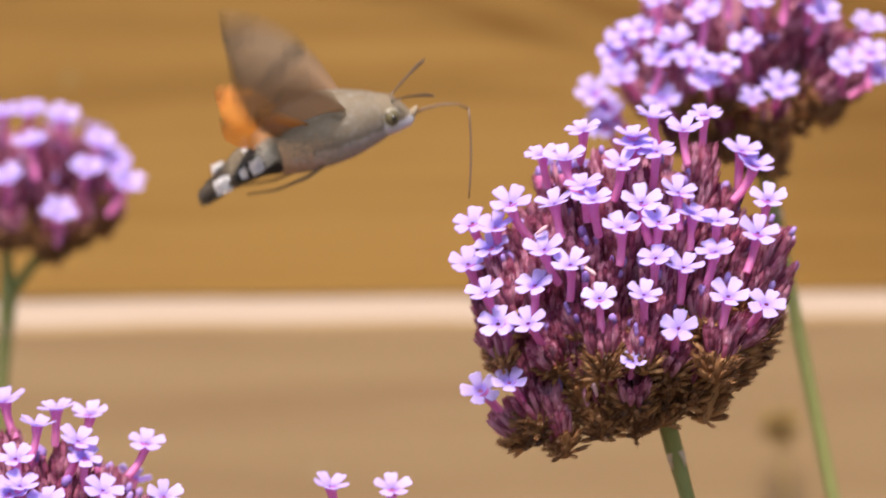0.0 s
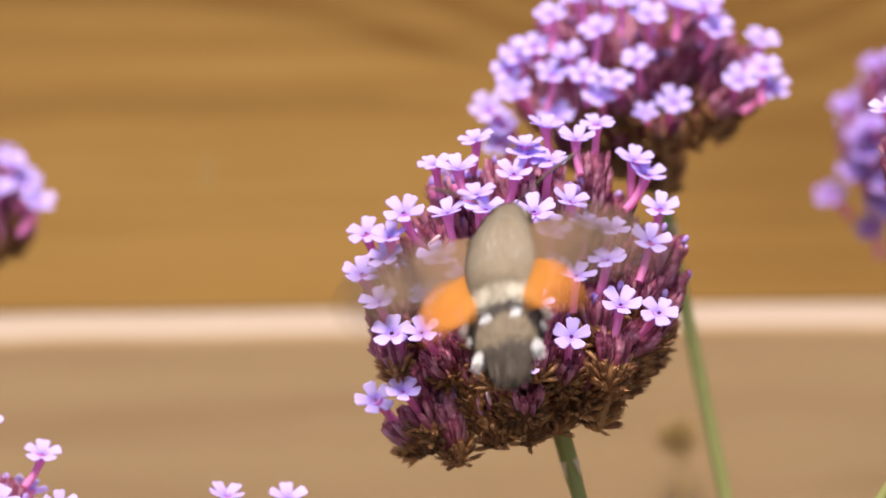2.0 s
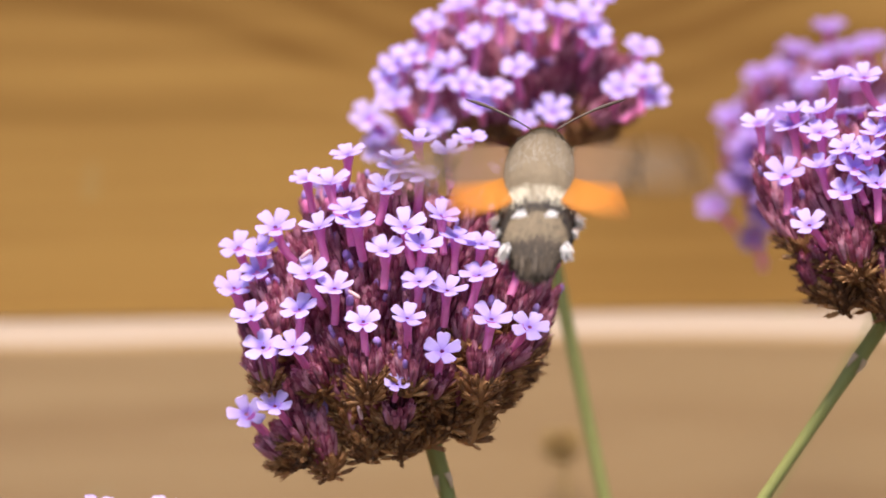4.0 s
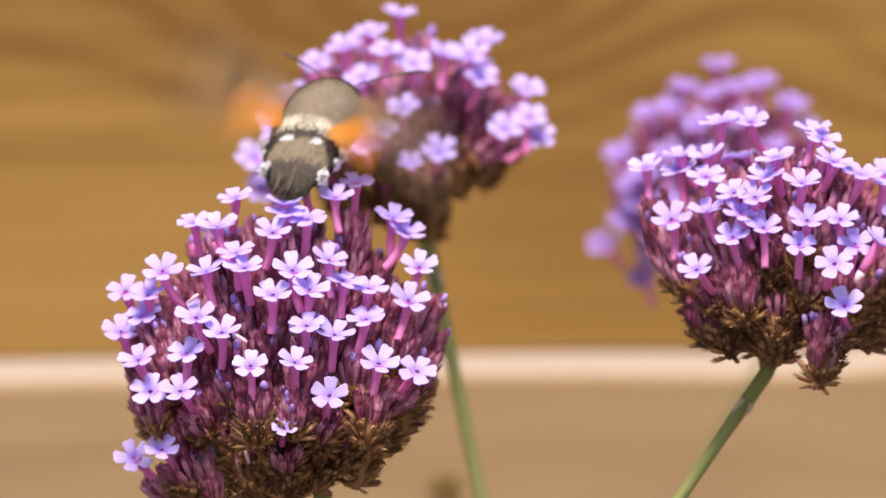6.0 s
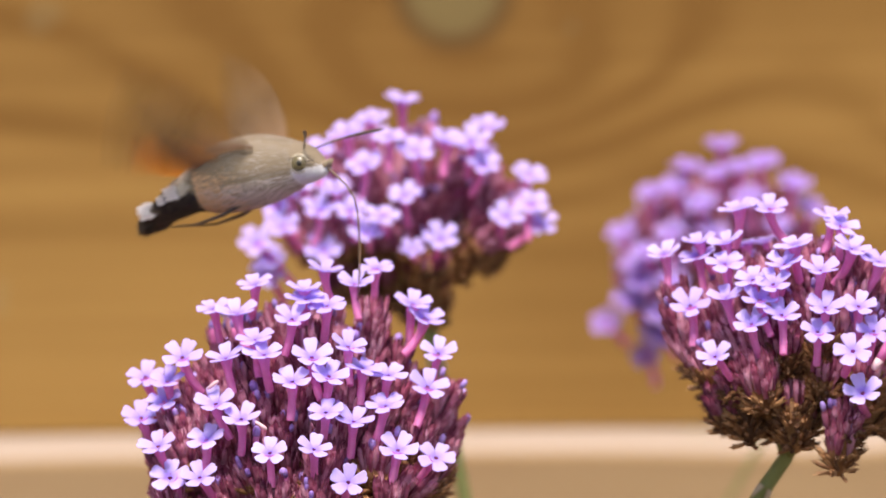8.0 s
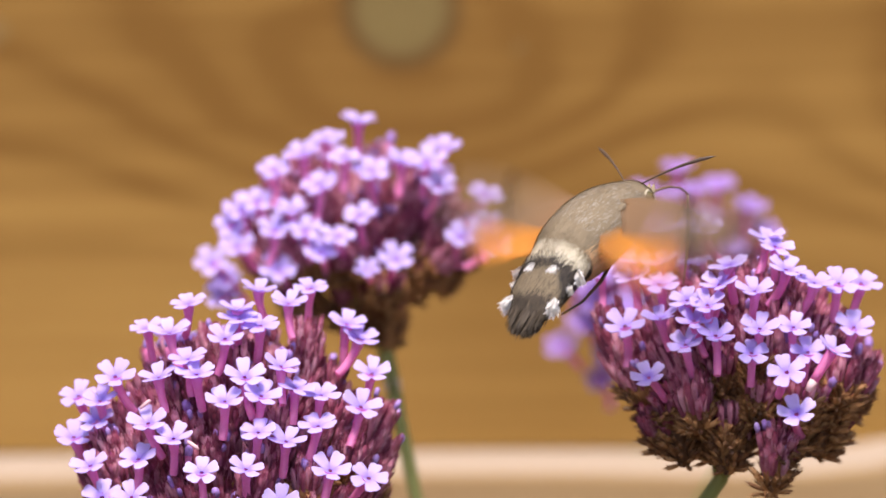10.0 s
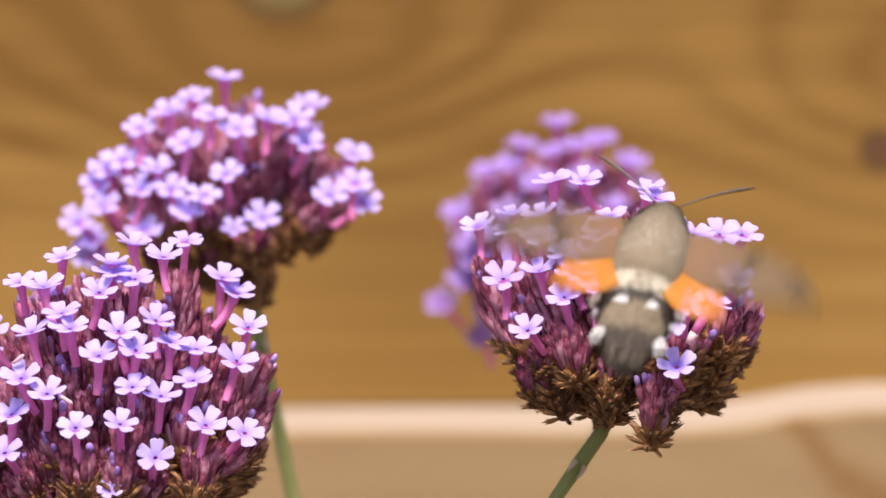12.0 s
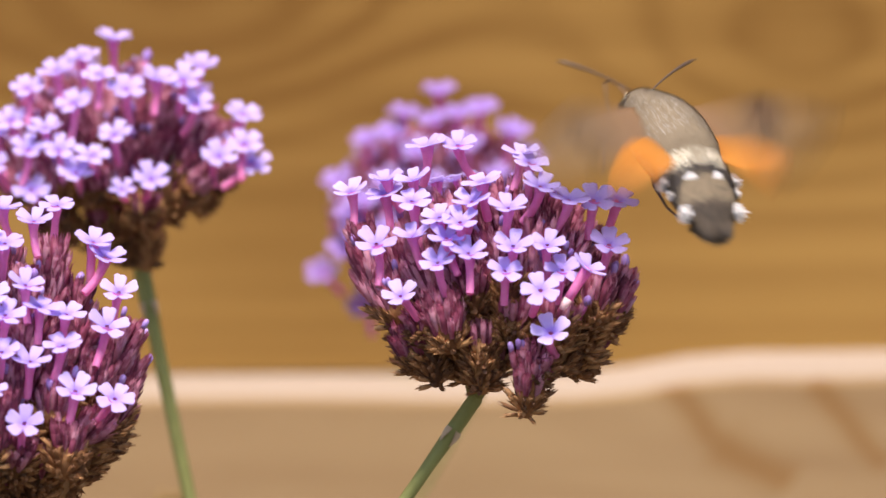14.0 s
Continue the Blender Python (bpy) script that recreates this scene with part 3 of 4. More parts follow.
HEAD_E = [(0.5, 7.5), (5.1, -3.8), (14.1, 4.1), (9.4, 3.2), (-3.3, 1.9), (5.3, 11.7), (-4.5, 12.2), (15.9, 0.8), (0, 12.6), (-9.4, 9.5), (-12.6, 4.2), (11.6, 7.4), (-8.4, -2)]
HEAD_F = [(1.1, 20.4), (6.2, 19.5), (-6.6, 21.8), (-1.5, 18.3), (4.8, 16.1), (5.7, 13.6), (-4.5, 13.7), (-3.7, 9.8), (14.6, 15.2), (-5.4, 8.6), (17.5, 7.5), (0.1, 7.7), (8.6, 8.9), (-14, 15), (-16, 8), (2, 2), (12, 2)]
HEAD_G = [(-3.6, 20.0), (5.7, 19.4), (-10, 13), (0, 12), (10, 12), (-15, 6), (15, 6), (-5, 5), (6, 4), (0, -1)]
verbena("large round verbena head in full lilac bloom", (-0.0009, 0, 1.0981), 22, 21.5, (5.4, -19.5), (150, 30, 2.0), HEAD_A, 1, spikes=62, low=-.30, dry=-.08, deep=25,
        lobes=[(-12.5, -15, -14, 1, 1), (-16, -13, -9.5, 0, 0), (-19.5, -9, -6, 0, 1), (-8.7, -17, -6, 2, 2), (-3.2, -19, -7, 2, 2), (.4, -17, -11, 1, 2), (9, -18, -7, 1, 2), (16.7, -12, -4.5, 1, 2), (13, -13, -9, 1, 3), (5, -14, -12, 0, 3), (19, -6, -3, 1, 3), (-5, -15, -14, 0, 3), (-15, -5, -11, 1, 2), (22.5, -4, 9, 1, 0), (23, -2, 4, 1, 1), (21.5, 3, 6.5, 1, 0), (21.5, -7, .5, 1, 2)], withered=[(-13.4, -20, 10.2, 1, .8), (-6.3, -24.5, 4.2, 1, -.7), (-5.7, -20, -13.5, -.3, 1), (2.6, -23, -4.4, .1, 1)])
plant_b = verbena("open verbena head with lilac florets, slightly set back", (0.0182, 0.075, 1.1328), 18.3, 12.7, (4.2, -20), (138, 20, 1.7), HEAD_B, 2, spikes=46, low=-.6, buds=8, size=.85, deep=19,
                  lobes=[(2, -8, -10, 1, 2), (5.5, -8, -10.5, 1, 3), (-3, -10, -8, 1, 2), (9, -8, -6, 0, 3), (-9, -9, -7, 1, 2), (4, 4, -9, 1, 3)])
verbena("domed verbena head over dry brown calyces, stem leaning", (0.0768, 0, 1.1130), 16.8, 15.5, (-4.4, -17.5), (-330, 20, 2.4), HEAD_C, 3, stout=.86, spikes=50, low=-.55, dry=.8, deep=20.5, lobes=[(3.2, -17, -9.6, 1, 1), (-4.6, -15, -6.0, 1, 3), (-7.5, -11, -4.5, 1, 2), (-12.8, -12, -5.0, 1, 2), (-15.2, -9, -6.0, 0, 1), (9, -12, -3.5, 1, 3), (13.5, -10, -1.0, 1, 2), (17.5, -7, 1.5, 1, 1)], fallen=[(11.5, -19.5, 2.6, -.65, -1)])
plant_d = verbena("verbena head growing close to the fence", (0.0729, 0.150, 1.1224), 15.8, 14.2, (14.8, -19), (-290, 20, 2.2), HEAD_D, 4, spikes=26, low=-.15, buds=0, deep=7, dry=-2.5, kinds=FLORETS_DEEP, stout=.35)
plant_e = verbena("verbena head on a forked stem", (-0.0955, 0.13, 1.1125), 14.2, 9.5, (-4.4, -18.7), (-70, 20, 1.5), HEAD_E, 5, spikes=42, low=-.6, buds=0, size=.85, deep=14.5, extra=0, forks=[(-4.8, -6), (3.5, -9)])
verbena("low verbena head with upright lilac florets", (-0.0883, 0, 1.0615), 16, 14, (0, -17), (20, 10, 1.2), HEAD_F, 6, spikes=40)
verbena("low verbena head with few open florets", (-0.0425, 0, 1.0500), 14, 13.5, (0, -16), (15, 10, 1.2), HEAD_G, 7, spikes=36)
SWAY = [(plant_b, [(0, 0.4, 0.4), (0.5, -1.5, -0.5), (1, 2.1, 0.9), (1.5, -1.0, -0.5), (2, 0.4, -0.4), (2.6, 1.5, 0.2), (3.3, -1.2, -0.2), (4, 1.0, 0.2), (4.5, -2.7, 0.1), (5, 2.2, 0.6), (5.5, -2.1, -0.5), (6, 0.8, 0.7), (6.5, 1.9, 0.3), (7, -2.3, -0.4), (7.5, 1.9, 0.8), (8, -2.1, 0.2), (8.7, 1.3, 0.2), (9.4, -1.2, -0.1), (10, 0.6, 0.1), (10.5, -0.2, -0.0), (11, -0.1, -0.4), (11.5, 0.7, 0.1), (12, -1.1, -0.7), (12.5, 0.8, 0.1), (13, -0.1, -0.4), (13.5, 0.9, -0.1), (14, 1.3, -0.1)]),
        (plant_d, [(0, 0, 0), (2, 0.3, 0), (4.5, 0.8, -0.1), (5, -0.6, -0.2), (5.5, -0.5, -0.4), (6, 1.3, 0.6), (6.5, 0.0, -0.0), (7, 0.0, 0.2), (7.5, -1.0, 0.4), (8, -1.6, 0.7), (9.2, 0.5, 0), (10.5, -0.0, 0.5), (11, -0.4, -1.1), (11.5, -0.5, 0.1), (12, -0.0, -0.0), (12.5, 0.5, 0.0), (13, 0.4, -0.3), (13.5, 0.9, -0.2), (14, 0.6, -0.4)]),
        (plant_e, [(0, -1.0, 0.2), (0.5, 0.7, 0.6), (1, 0.7, -0.5), (1.5, -1.7, 0.5), (2, 1.2, -0.8), (3, 0, 0), (8, 0.5, 0), (14, 0, 0)])]

# ---- a dead flower by the fence ----
dead = tagged(new("dried_flower"), "small withered brown flower head on a thin stalk", "flower")
dead.matrix_basis = Matrix.Translation((0.0298, 0.205, 1.0680))
rnd = random.Random(77)
bm = bmesh.new()
for i in range(40):
    f = i / 40
    a = i * 2.4
    o = Vector((math.cos(a), math.sin(a), 0))
    calyx_into(bm, (o * 2.0 * math.sin(.5 + 2.4 * f) + Vector((0, 0, -3 + 4.5 * f))) * MM, o * .8 + Vector((0, 0, 1)), 2.6 * MM, .5 * MM, 0, rnd)
tagged(part("seed_head", bm, HUSK, dead), kind="stuff")
bm = bmesh.new()
loft(bm, [Vector((0, 0, 0)), Vector((1, 0, -12)) * MM, Vector((4, 0, -60)) * MM, Vector((10, 0, -1068)) * MM], [.5 * MM] * 4, 6)
part("stem", bm, HUSK, dead)


# ---- hawk-moth: forward is +x, its back +z, its left +y ----
def body_bm(rows, n=32):
    """Rings (x, half width, half height, centre z) in millimetres, closed at both ends."""
    bm = bmesh.new()
    rings = []
    ends = [rows[0]] + list(rows) + [rows[-1]]
    fine = []
    for i in range(1, len(ends) - 2):
        for s in (0, .25, .5, .75):
            fine.append([.5 * (2 * q + (r - p) * s + (2 * p - 5 * q + 4 * r - w) * s * s + (3 * q - p - 3 * r + w) * s ** 3) for p, q, r, w in zip(*ends[i - 1:i + 3])])
    for x, w, h, z in fine + [rows[-1]]:
        rings.append([bm.verts.new((x * MM, w * math.cos(2 * math.pi * k / n) * MM, (z + h * math.sin(2 * math.pi * k / n)) * MM)) for k in range(n)])
    for a, b in zip(rings, rings[1:]):
        for k in range(n):
            f = bm.faces.new([a[k], b[k], b[(k + 1) % n], a[(k + 1) % n]])
            f.smooth = True
    bm.faces.new(rings[0])
    bm.faces.new(rings[-1][::-1])
    return bm


def fur_on(bm, rnd, per, length, lift, paint, soft=()):
    """Short flat hairs, swept backwards, over every face; paint(centre) picks the material; soft ones tint the hairs alone."""
    todo = [(f.calc_center_median(), f.normal.copy(), [v.co.copy() for v in f.verts], f.calc_area()) for f in bm.faces]
    for f in bm.faces:
        k = paint(f.calc_center_median())
        f.material_index = 0 if k in soft else k
    for c, nrm, cs, area in todo:
        for _ in range(max(1, int(area / (MM * MM) * per * 1.7))):
            u, v = rnd.random(), rnd.random()
            p = cs[0].lerp(cs[1], u).lerp(cs[3 % len(cs)].lerp(cs[2], u), v)
            d = Vector((-1, rnd.uniform(-.3, .3), rnd.uniform(-.3, .3)))
            d = ((d - nrm * d.dot(nrm)).normalized() + nrm * lift * rnd.uniform(.4, 1.4)).normalized()
            s = d.cross(nrm).normalized() * .055 * MM
            ln = length * rnd.uniform(.6, 1.3) * MM
            vs = [bm.verts.new(p + s), bm.verts.new(p - s), bm.verts.new(p + d * ln)]
            bm.faces.new(vs).material_index = paint(p)
    return bm


moth = tagged(new("hawk_moth"), "hovering grey-brown hawk-moth with orange hind wings and black-and-white tail", "moth")
rnd = random.Random(5)
THORAX = [(-4.6, 5.2, 4.0, -.3), (-3.0, 5.5, 4.9, -.05), (0, 5.8, 5.4, .1), (3.5, 5.9, 5.5, .2), (7, 5.3, 5.1, .2), (9.5, 4.3, 4.4, .1), (11.5, 3.6, 3.7, 0), (12.8, 3.0, 3.1, -.1)]
bm = body_bm(THORAX)
bmesh.ops.recalc_face_normals(bm, faces=bm.faces[:])


def thorax_tint(c):
    x, y, z = c.x / MM, abs(c.y / MM), c.z / MM
    if z < 1.5 and y > 1.5 and rnd.random() < .95 - .11 * max(0, x + 3.5) - .3 * max(0, z):
        return 2
    if z < -1.6 and rnd.random() < .65:
        return 1
    return 3 if x > -1 and rnd.random() < .12 else 0


part("thorax", fur_on(bm, rnd, 20, 1.2, .12, thorax_tint, (1, 3)), [FUR, BELLY, TAN, GREY], moth, "grey-brown furry thorax, peach flanks, paler below")
# the abdomen droops from the thorax
ABDOMEN = [(-14.6, 3.2, 1.0, -4.0), (-13, 4.3, 1.5, -3.2), (-11, 5.2, 2.1, -2.35), (-9, 5.5, 2.6, -1.6), (-7, 5.6, 3.1, -.95), (-4.6, 5.5, 4.0, -.35), (-3.4, 5.3, 4.3, -.2)]


def spine(x):
    return -.35 - .22 * max(0, -4.6 - x) - .015 * max(0, -4.6 - x) ** 2


def bands(c):
    x, y = c.x / MM, abs(c.y / MM)
    z = c.z / MM - spine(x)
    ragged = rnd.uniform(-.7, .7)
    if z < -1.1 + .5 * ragged:
        return 2 if rnd.random() < .75 else 3
    if x > -6.5 + ragged:
        return 1 if x < -4.2 + 1.2 * ragged and rnd.random() < (.95 if y > 1.6 else .55) else 0
    edge = -8.0 - .45 * max(0, y - 2.4) ** 2
    if x > max(-11.2, edge) + ragged * .6:
        return 2 if rnd.random() < .85 else 3
    return 3 if x < -11.7 + ragged or rnd.random() < .12 else 0


bm = body_bm(ABDOMEN)
bmesh.ops.recalc_face_normals(bm, faces=bm.faces[:])
part("abdomen", fur_on(bm, rnd, 30, 1.1, .14, bands, (3,)), [FUR, CREAM, BLACK, DARK], moth, "drooping abdomen banded cream, black and brown")


def face_tint(c):
    x, y, z = c.x / MM, abs(c.y / MM), c.z / MM
    if z < -1.1:
        return 1
    return 2 if y > 1.5 and -.9 < z < .7 and x > 12.3 and rnd.random() < .6 else 0


bm = body_bm([(11.2, 3.4, 3.5, 0), (12.8, 3.2, 3.2, -.1), (14.3, 2.8, 2.7, -.4), (15.5, 2.0, 1.9, -.9), (16.3, 1.2, 1.2, -1.4), (16.9, .5, .5, -1.6)])
bmesh.ops.recalc_face_normals(bm, faces=bm.faces[:])
part("head", fur_on(bm, rnd, 20, 1.0, .15, face_tint, (2,)), [FUR, WHITE, DARK], moth, "grey furry head, white beneath")


def strand(rnd, root, d, length, width):
    """One flat tapering scale-hair."""
    side = Vector([rnd.uniform(-1, 1) for _ in range(3)]).cross(d).normalized() * width
    return [root + side, root - side, root + d * length * .7 - side * .8, root + d * length, root + d * length * .7 + side * .8]


def tuft_bm(rnd, count, length, spread, width):
    bm = bmesh.new()
    for _ in range(count):
        root = Vector((rnd.uniform(-.9, .9), rnd.uniform(-.4, .4), rnd.uniform(-.8, .8))) * MM
        d = Vector((1, rnd.uniform(-spread, spread), rnd.uniform(-spread, spread))).normalized()
        bm.faces.new([bm.verts.new(v) for v in strand(rnd, root, d, length * rnd.uniform(.7, 1.15) * MM, width * MM)])
    return bm


TUFT = mesh_of(tuft_bm(rnd, 320, 2.1, .38, .16), "white_tuft", [WHITE])
SPOT = mesh_of(tuft_bm(rnd, 130, 1.7, .55, .16), "pale_spot", [WHITE])
for sy in (1, -1):
    for x, y, z, size, back_turn in ((-6.9, 5.1, -1.0, .85, 138), (-9.2, 5.0, -1.7, .56, 148), (-12.2, 4.1, -2.8, .95, 164)):
        t = new("white_tuft", TUFT)
        t.parent = moth
        t.matrix_basis = pose(x * MM, y * sy * MM, z * MM, 0, 0, back_turn * sy) @ Matrix.Scale(size, 4)
    t = new("pale_spot", SPOT)
    t.parent = moth
    t.matrix_basis = pose(-8.4 * MM, 2.0 * sy * MM, 1.05 * MM, 0, 27, 180 - 10 * sy) @ Matrix.Diagonal((.58, 1.3, .22, 1))
bm = bmesh.new()
for _ in range(1100):
    a = rnd.uniform(-1, 1)
    root = Vector((-12.9 + rnd.uniform(-.8, .8), a * 2.9, -3.3 + rnd.uniform(-.8, .9))) * MM
    d = Vector((-1, -a * .06 + rnd.uniform(-.08, .08), -.46 + rnd.uniform(-.10, .06))).normalized()
    bm.faces.new([bm.verts.new(v) for v in strand(rnd, root, d, (4.9 - 1.1 * abs(a) ** 2) * rnd.uniform(.8, 1.05) * MM, .13 * MM)])
part("tail_fan", bm, DARK, moth, "blackish brush of long scales at the tail")
for sy in (1, -1):
    bm = bmesh.new()
    bmesh.ops.create_uvsphere(bm, u_segments=20, v_segments=12, radius=1.15 * MM)
    for v in bm.verts:
        v.co.y *= .62
    for f in bm.faces:
        f.smooth = True
    ob = part("eye", bm, EYE, moth, "large glossy olive eye")
    ob.matrix_basis = pose(13.6 * MM, 2.65 * sy * MM, -.3 * MM, 0, 0, -20 * sy) @ Matrix.Scale(1.08, 4)
    bm = bmesh.new()
    ring = [Vector((1.2 * math.cos(a), 0, 1.2 * math.sin(a))) * MM for a in [2 * math.pi * k / 24 for k in range(25)]]
    loft(bm, ring, [.22 * MM] * 25, 6, 0, False)
    pp = part("eye_ring", bm, CREAM, ob, "cream ring of scales")
    bm = bmesh.new()
    bmesh.ops.create_uvsphere(bm, u_segments=14, v_segments=8, radius=.5 * MM)
    for f in bm.faces:
        f.smooth = True
    bmesh.ops.translate(bm, verts=bm.verts[:], vec=(.1 * MM, .38 * sy * MM, 0))
    part("pupil", bm, PUPIL, ob, "dark false pupil")
    bm = bmesh.new()
    path = [Vector((14.2, 1.6 * sy, 1.9)) * MM + Vector((8.0 * f - 1.4 * f * f, 10.2 * sy * f, 3.2 * f - 1.6 * f * f)) * MM for f in [k / 10 for k in range(11)]]
    loft(bm, path, [x * MM for x in (.13, .13, .14, .15, .17, .2, .23, .27, .29, .22, .05)], 8)
    part("antenna", bm, HORN, moth, "dark club-tipped antenna")
    bm = bmesh.new()
    loft(bm, [Vector((15.8, .5 * sy, -1.4)) * MM, Vector((17.0, .5 * sy, -1.0)) * MM, Vector((17.7, .4 * sy, -.3)) * MM], [.5 * MM, .5 * MM, .15 * MM], 8)
    part("palp", bm, FUR, moth)
    bm = bmesh.new()
    loft(bm, [Vector((4, 2.4 * sy, -3.9)) * MM, Vector((-1, 2.9 * sy, -5.6)) * MM, Vector((-6, 3.0 * sy, -6.2)) * MM, Vector((-10.5, 2.7 * sy, -5.7)) * MM], [.36 * MM, .3 * MM, .2 * MM, .12 * MM], 6)
    part("leg", bm, HORN, moth)
bm = bmesh.new()
loft(bm, [Vector((16.6, 0, -1.2)) * MM, Vector((18.5, 0, -1.0)) * MM, Vector((21, 0, -1.0)) * MM, Vector((23.5, 0, -1.6)) * MM, Vector((25.2, 0, -2.9)) * MM], [.24 * MM, .2 * MM, .17 * MM, .16 * MM, .16 * MM], 8)
tongue = part("proboscis", bm, TONGUE, moth, "long thin bent feeding tube")
bm = bmesh.new()
loft(bm, [Vector((.3 * math.sin(k / 2), 0, -13.5 * k / 7)) * MM for k in range(8)], [.16 * MM] * 6 + [.14 * MM, .1 * MM], 8)
tip = part("proboscis_tip", bm, TONGUE, tongue)
ELBOW = (25.1 * MM, 0, -2.8 * MM)


def wing_bm(length, front, rear, sign, camber):
    """A thin, slightly cambered wing from the hinge along y: front and rear give the edges' x in millimetres along the span."""
    bm = bmesh.new()
    n, m = 16, 7
    sheets = []
    for side in (0, 1):
        g = []
        for i in range(n + 1):
            f = i / n
            k = f * (len(front) - 1)
            a, w = min(int(k), len(front) - 2), k - min(int(k), len(front) - 2)
            x0, x1 = front[a] * (1 - w) + front[a + 1] * w, rear[a] * (1 - w) + rear[a + 1] * w
            row = []
            for j in range(m + 1):
                v = j / m
                zz = camber * math.sin(math.pi * v) + .12 * math.sin(9 * v + 4 * f) * f - .14 * side
                row.append(bm.verts.new(((x0 + (x1 - x0) * v) * MM, sign * length * f * MM, zz * MM)))
            g.append(row)
        sheets.append(g)
    for side, g in enumerate(sheets):
        for i in range(n):
            for j in range(m):
                bm.faces.new([g[i][j], g[i + 1][j], g[i + 1][j + 1], g[i][j + 1]]).smooth = True
    rim = [(i, 0) for i in range(n + 1)] + [(n, j) for j in range(1, m + 1)] + [(i, m) for i in range(n - 1, -1, -1)] + [(0, j) for j in range(m - 1, 0, -1)]
    for (a, b), (c, d) in zip(rim, rim[1:] + rim[:1]):
        bm.faces.new([sheets[0][a][b], sheets[0][c][d], sheets[1][c][d], sheets[1][a][b]])
    bmesh.ops.recalc_face_normals(bm, faces=bm.faces[:])
    return bm


HINGE_F, HINGE_H = (6.0, 4.3, 2.8), (1.0, 4.4, 2.0)


def pad(name, at, sy, size):
    """The furry pad over a wing's joint, which beats along with the wing."""
    bm = bmesh.new()
    bmesh.ops.create_uvsphere(bm, u_segments=14, v_segments=8, radius=size * MM)
    for v in bm.verts:
        v.co = Vector((v.co.x * 1.5, v.co.y, v.co.z * .55))
    ob = part(name, fur_on(bm, rnd, 16, 1.0, .15, lambda c: 0), [FUR], moth)
    ob.matrix_basis = Matrix.Translation((at[0] * MM, at[1] * sy * MM, at[2] * MM))
    return ob


WINGS = []
for sy in (1, -1):
    fore_pad, hind_pad = pad("wing_joint", HINGE_F, sy, .9), pad("wing_joint", HINGE_H, sy, .8)
    fore = part("forewing", wing_bm(22.5, [1.5, 2.2, 2.6, 2.4, 1.5, -.4, -3.8], [-6.5, -8.6, -9.2, -8.7, -7.7, -6.5, -4.6], sy, .7), WING, fore_pad, "grey-brown forewing with darker wavy cross bands")
    hind = part("hindwing", wing_bm(13.4, [1, 1.1, .6, -.8, -3.8], [-4, -7.0, -8.2, -7.6, -5.2], sy, .5), ORANGE, hind_pad, "bright orange hind wing with a darker edge")
    WINGS.append((sy, fore_pad, fore, hind_pad, hind))


# ---- what moves ----
MOTH_ROWS = [
    (0, -0.0498, -0.0009, 1.1223, -0, 15, 14),
    (0.5, -0.0429, -0.0069, 1.1093, 10, 25, 14),
    (1, -0.0388, -0.0303, 1.1022, 27, 32, 18),
    (1.3, -0.0260, -0.0497, 1.1041, 55, 31, 11),
    (1.5, -0.0248, -0.0542, 1.1043, 44, 34, 17),
    (1.8, -0.0180, -0.0578, 1.1096, 49, 33, 2),
    (2, -0.0046, -0.0602, 1.1032, 86, 39, -16),
    (2.2, -0.0055, -0.0601, 1.0989, 86, 40, -15),
    (4.3, 0.0225, -0.0441, 1.1191, 87, 28, 2),
    (4.5, 0.0232, -0.0390, 1.1135, 97, 36, 3),
    (5, 0.0236, -0.0197, 1.1183, 94, 33, 2),
    (5.2, 0.0092, -0.0041, 1.1287, 87, 28, 2),
    (5.5, 0.0159, -0.0007, 1.1287, 83, 26, 3),
    (6, 0.0048, 0.0016, 1.1334, 73, 18, 8),
    (6.5, 0.0023, -0.0089, 1.1338, 75, 36, -7),
    (6.6, -0.0126, 0.0060, 1.1415, 61, 10, -11),
    (6.7, -0.0165, -0.0031, 1.1414, 39, 3, 5),
    (7, -0.0165, -0.0054, 1.1404, 47, 20, -9),
    (7.2, -0.0269, 0.0004, 1.1431, 23, -5, -20),
    (7.3, -0.0230, 0.0008, 1.1393, 13, -3, -16),
    (7.5, -0.0168, 0.0016, 1.1389, -18, 17, -8),
    (7.6, -0.0192, 0.0016, 1.1470, -13, -1, -7),
    (8, -0.0110, 0.0017, 1.1389, -32, 10, 0),
    (8.1, -0.0093, 0.0017, 1.1468, -28, 9, -1),
    (8.2, -0.0047, 0.0016, 1.1562, -18, 4, -1),
    (10.3, 0.0511, -0.0351, 1.1305, 44, 31, 3),
    (10.5, 0.0498, -0.0352, 1.1355, 40, 17, 7),
    (10.9, 0.0569, -0.0347, 1.1303, 45, 26, 11),
    (11, 0.0557, -0.0395, 1.1273, 49, 28, 12),
    (11.5, 0.0668, -0.0545, 1.1202, 67, 37, 10),
    (12, 0.0763, -0.0578, 1.1210, 74, 33, 15),
    (12.5, 0.0862, -0.0449, 1.1215, 87, 38, 7),
    (12.8, 0.0850, -0.0405, 1.1279, 88, 34, 11),
    (13, 0.0909, -0.0359, 1.1288, 104, 27, 2),
    (13.5, 0.0894, -0.0452, 1.1235, 99, 25, 7),
    (13.8, 0.0963, -0.0207, 1.1357, 85, 31, 12),
    (14, 0.1022, -0.0110, 1.1324, 114, 30, 0)]
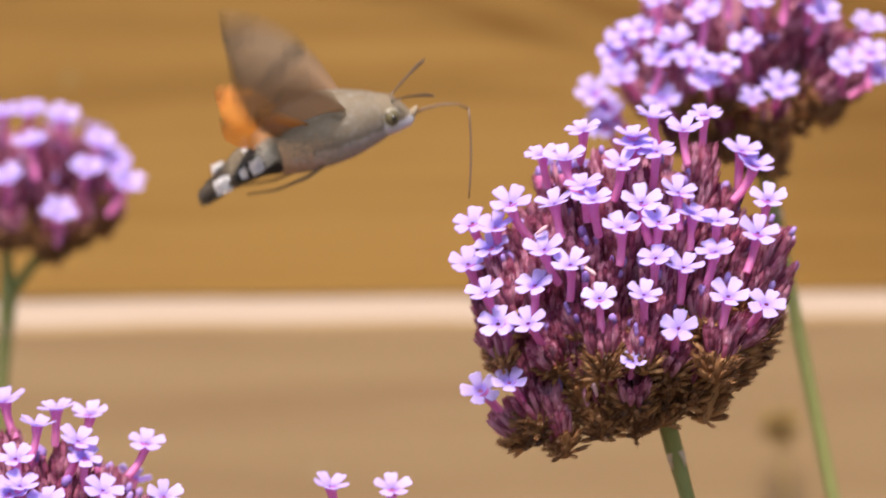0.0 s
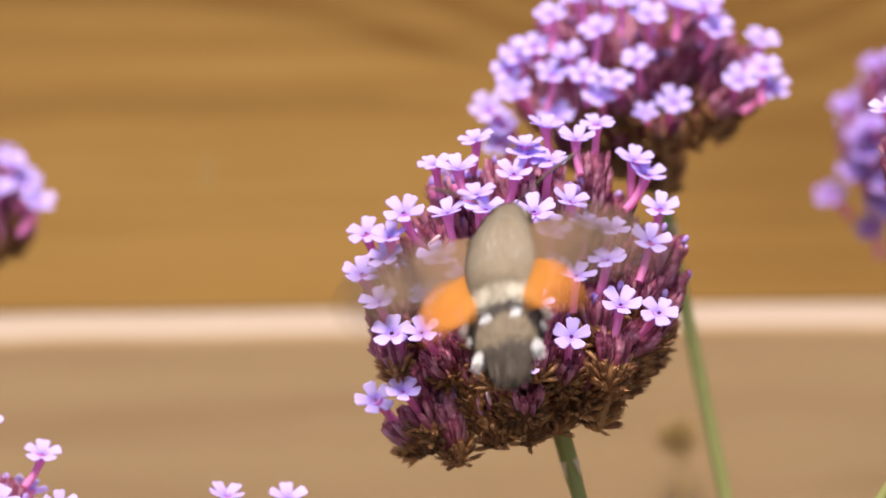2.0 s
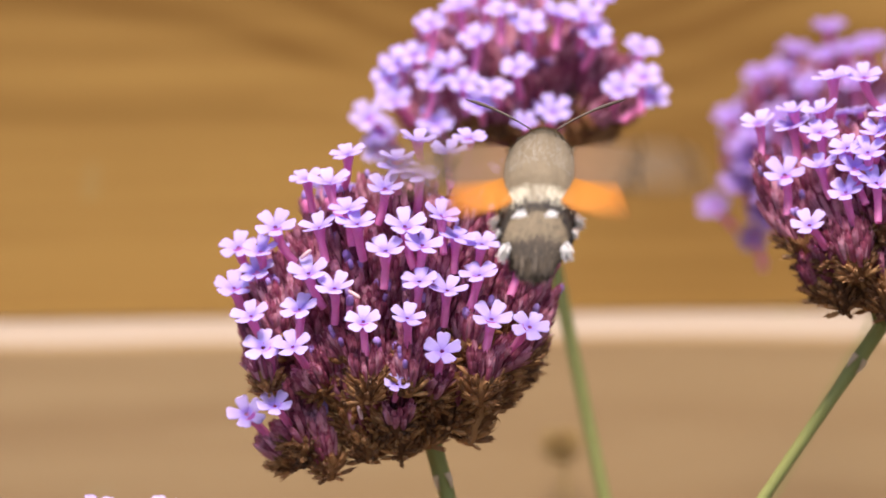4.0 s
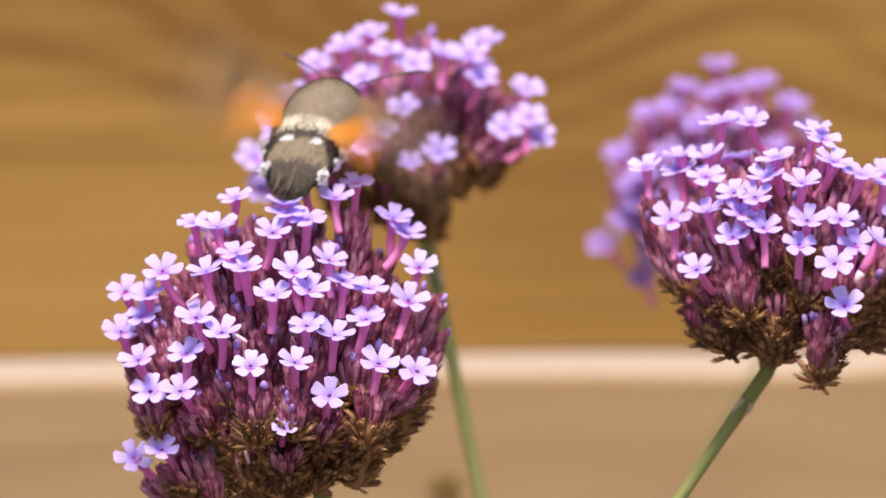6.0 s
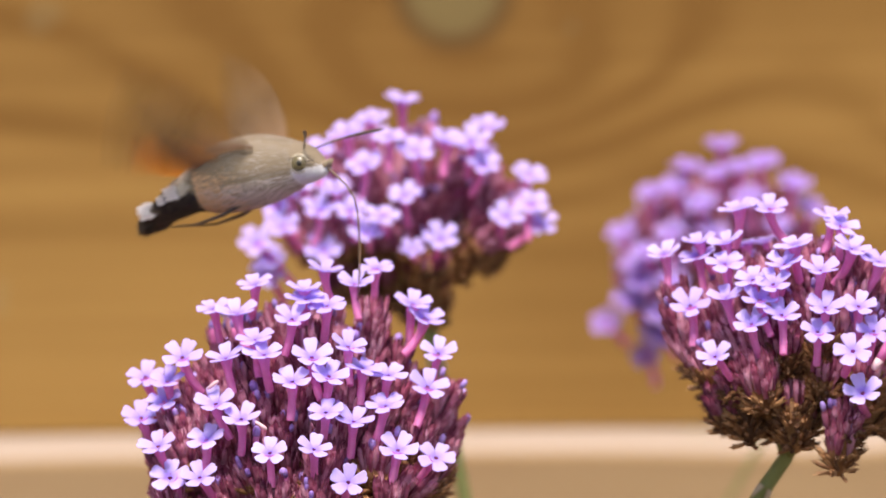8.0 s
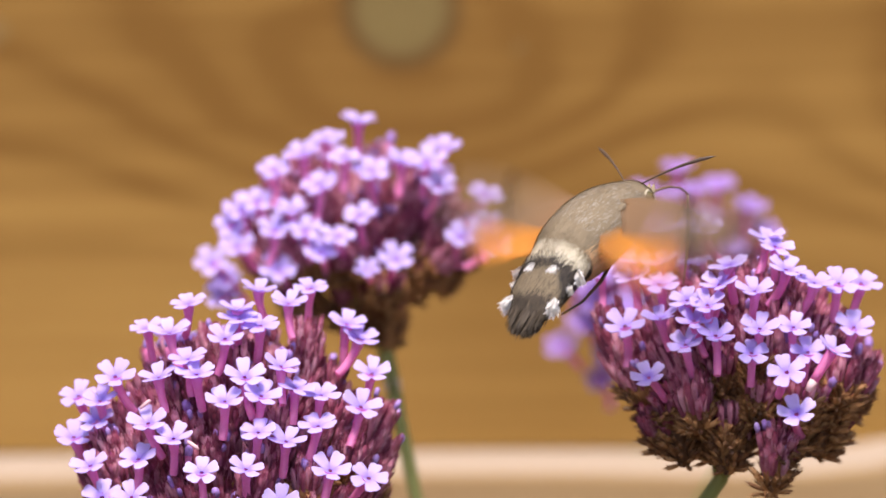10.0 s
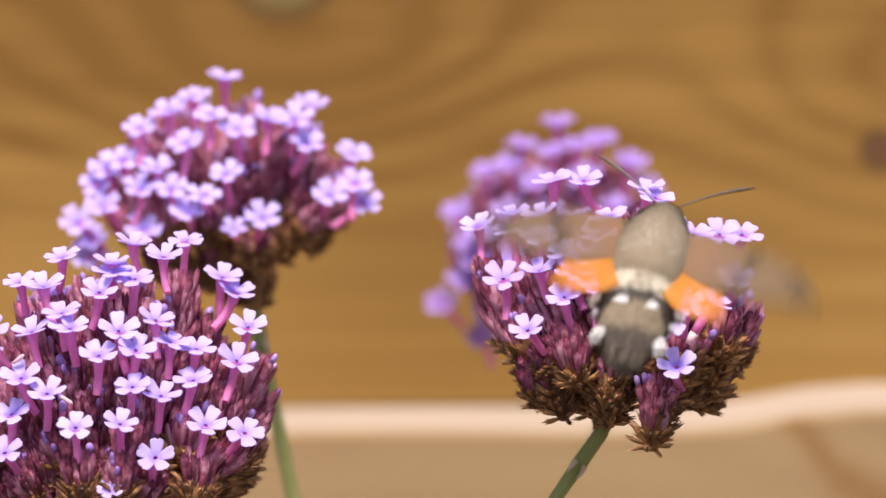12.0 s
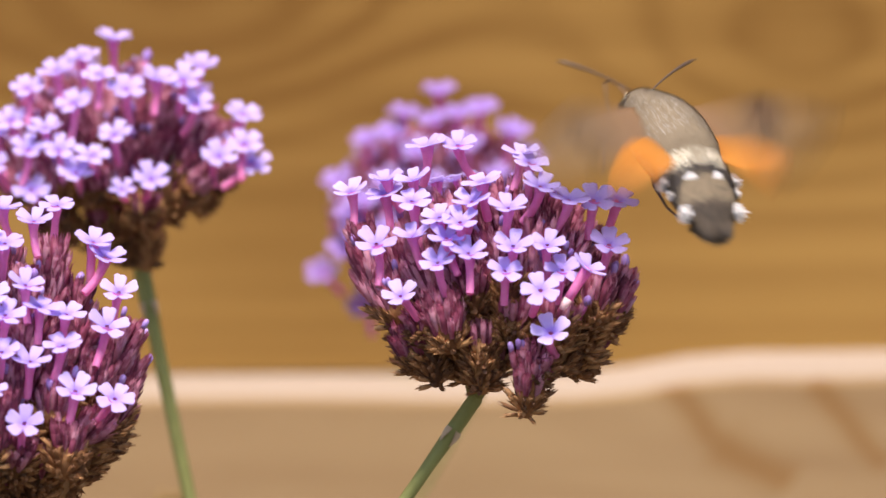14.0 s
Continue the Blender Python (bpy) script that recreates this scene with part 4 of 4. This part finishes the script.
# seconds, wings raised, wings swept back, reach of the stroke in degrees, how far the wings swing fore and aft with it, how much higher and how much further back the wing on the right is held
STROKES = [(0, 48, 26, 52, -.2, 0, 0), (0.5, 38, 56, 58, -.1, -54, 0), (1, 34, 34, 62, -.1, -6, 0), (1.5, 22, 26, 50, .2, -10, 0), (2, 8, 14, 96, .4, 0, 0), (4.5, 4, 8, 32, .4, 0, 0), (5, 8, 4, 96, .4, 0, 0), (5.5, -4, 10, 46, .4, 0, 0),
           (6, 18, 8, 116, .3, -26, 10), (6.5, 2, 2, 90, .3, 0, 0), (7, -12, -30, 46, .1, 0, 0), (7.5, 48, 28, 76, -.2, 0, 0), (8, 42, 26, 72, -.2, -12, 0), (10.5, 8, 16, 76, .1, -62, -76), (11, 10, 16, 70, .1, -66, -84), (11.5, 8, 10, 100, .4, -8, 0),
           (12, 2, 12, 32, .4, 0, 0), (12.5, 4, 6, 100, .4, 0, 0), (13, 4, 10, 116, .35, 22, 0), (13.5, 4, 6, 90, .4, 0, 0), (14, -4, 6, 96, .3, 0, 0)]
# seconds, degrees by which the feeding tube is folded down
DROOP = [(0, 0), (0.5, 20), (1, 25), (1.5, 20), (2, 62), (6.5, 62), (7, 5), (7.5, 45), (8, 50), (10.5, 10), (11, 30), (11.5, 62), (12.5, 50), (13, 0), (14, 0)]


def between(rows, t):
    for a, b in zip(rows, rows[1:]):
        if a[0] <= t <= b[0]:
            f = (t - a[0]) / (b[0] - a[0])
            return [p + (q - p) * f for p, q in zip(a[1:], b[1:])]


def motions():
    keys = [(r[0], pose(r[1], r[2], r[3], r[6], -r[5], r[4])) for r in MOTH_ROWS]
    walk(moth, keys)
    # the feeding tube bends down at the head, and its outer end hangs straight down
    root = Vector((16.4, 0, -1.2)) * MM
    folds = [Matrix.Translation(root) @ Matrix.Rotation(radians(between(DROOP, t)[0]), 4, "Y") @ Matrix.Translation(-root) for t, m in keys]
    walk(tongue, [(k[0], f) for k, f in zip(keys, folds)])
    walk(tip, [(k[0], Matrix.Translation(ELBOW) @ (k[1] @ f).to_quaternion().inverted().to_matrix().to_4x4()) for k, f in zip(keys, folds)])
    for sy, fore_pad, fore, hind_pad, hind in WINGS:
        rows = [[], [], [], []]
        for k in range(-1, 14 * FPS + 2):
            t = k / FPS
            up, swept, reach, swing, tilt, trail = between(STROKES, min(14, max(0, t)))
            if sy < 0:
                up, swept = up + tilt, swept + trail
            beat = reach * math.sin(radians(84 * k))
            flap = Matrix.Rotation(radians(.5 * beat) * sy, 4, "X")
            lift = Matrix.Rotation(radians(up) * sy, 4, "X")
            roll = Matrix.Rotation(radians(-reach * .12 * math.cos(radians(84 * k))), 4, "Y")
            for n, at in ((0, HINGE_F), (2, HINGE_H)):
                rows[n].append((t, Matrix.Translation((at[0] * MM, at[1] * sy * MM, at[2] * MM)) @ flap))
            rows[1].append((t, lift @ flap @ Matrix.Rotation(radians(swept + swing * beat) * sy, 4, "Z") @ roll))
            rows[3].append((t, lift @ flap @ Matrix.Rotation(radians(swept + 12 + 40 * max(0, swing - .1) + .6 * swing * beat) * sy, 4, "Z")))
        for ob, keyed in zip((fore_pad, fore, hind_pad, hind), rows):
            walk(ob, keyed)
    for plant, rows in SWAY:
        c = plant.matrix_basis.translation.copy()
        walk(plant, [(t, pose(c.x + x * MM, c.y, c.z + z * MM)) for t, x, z in rows])


motions()
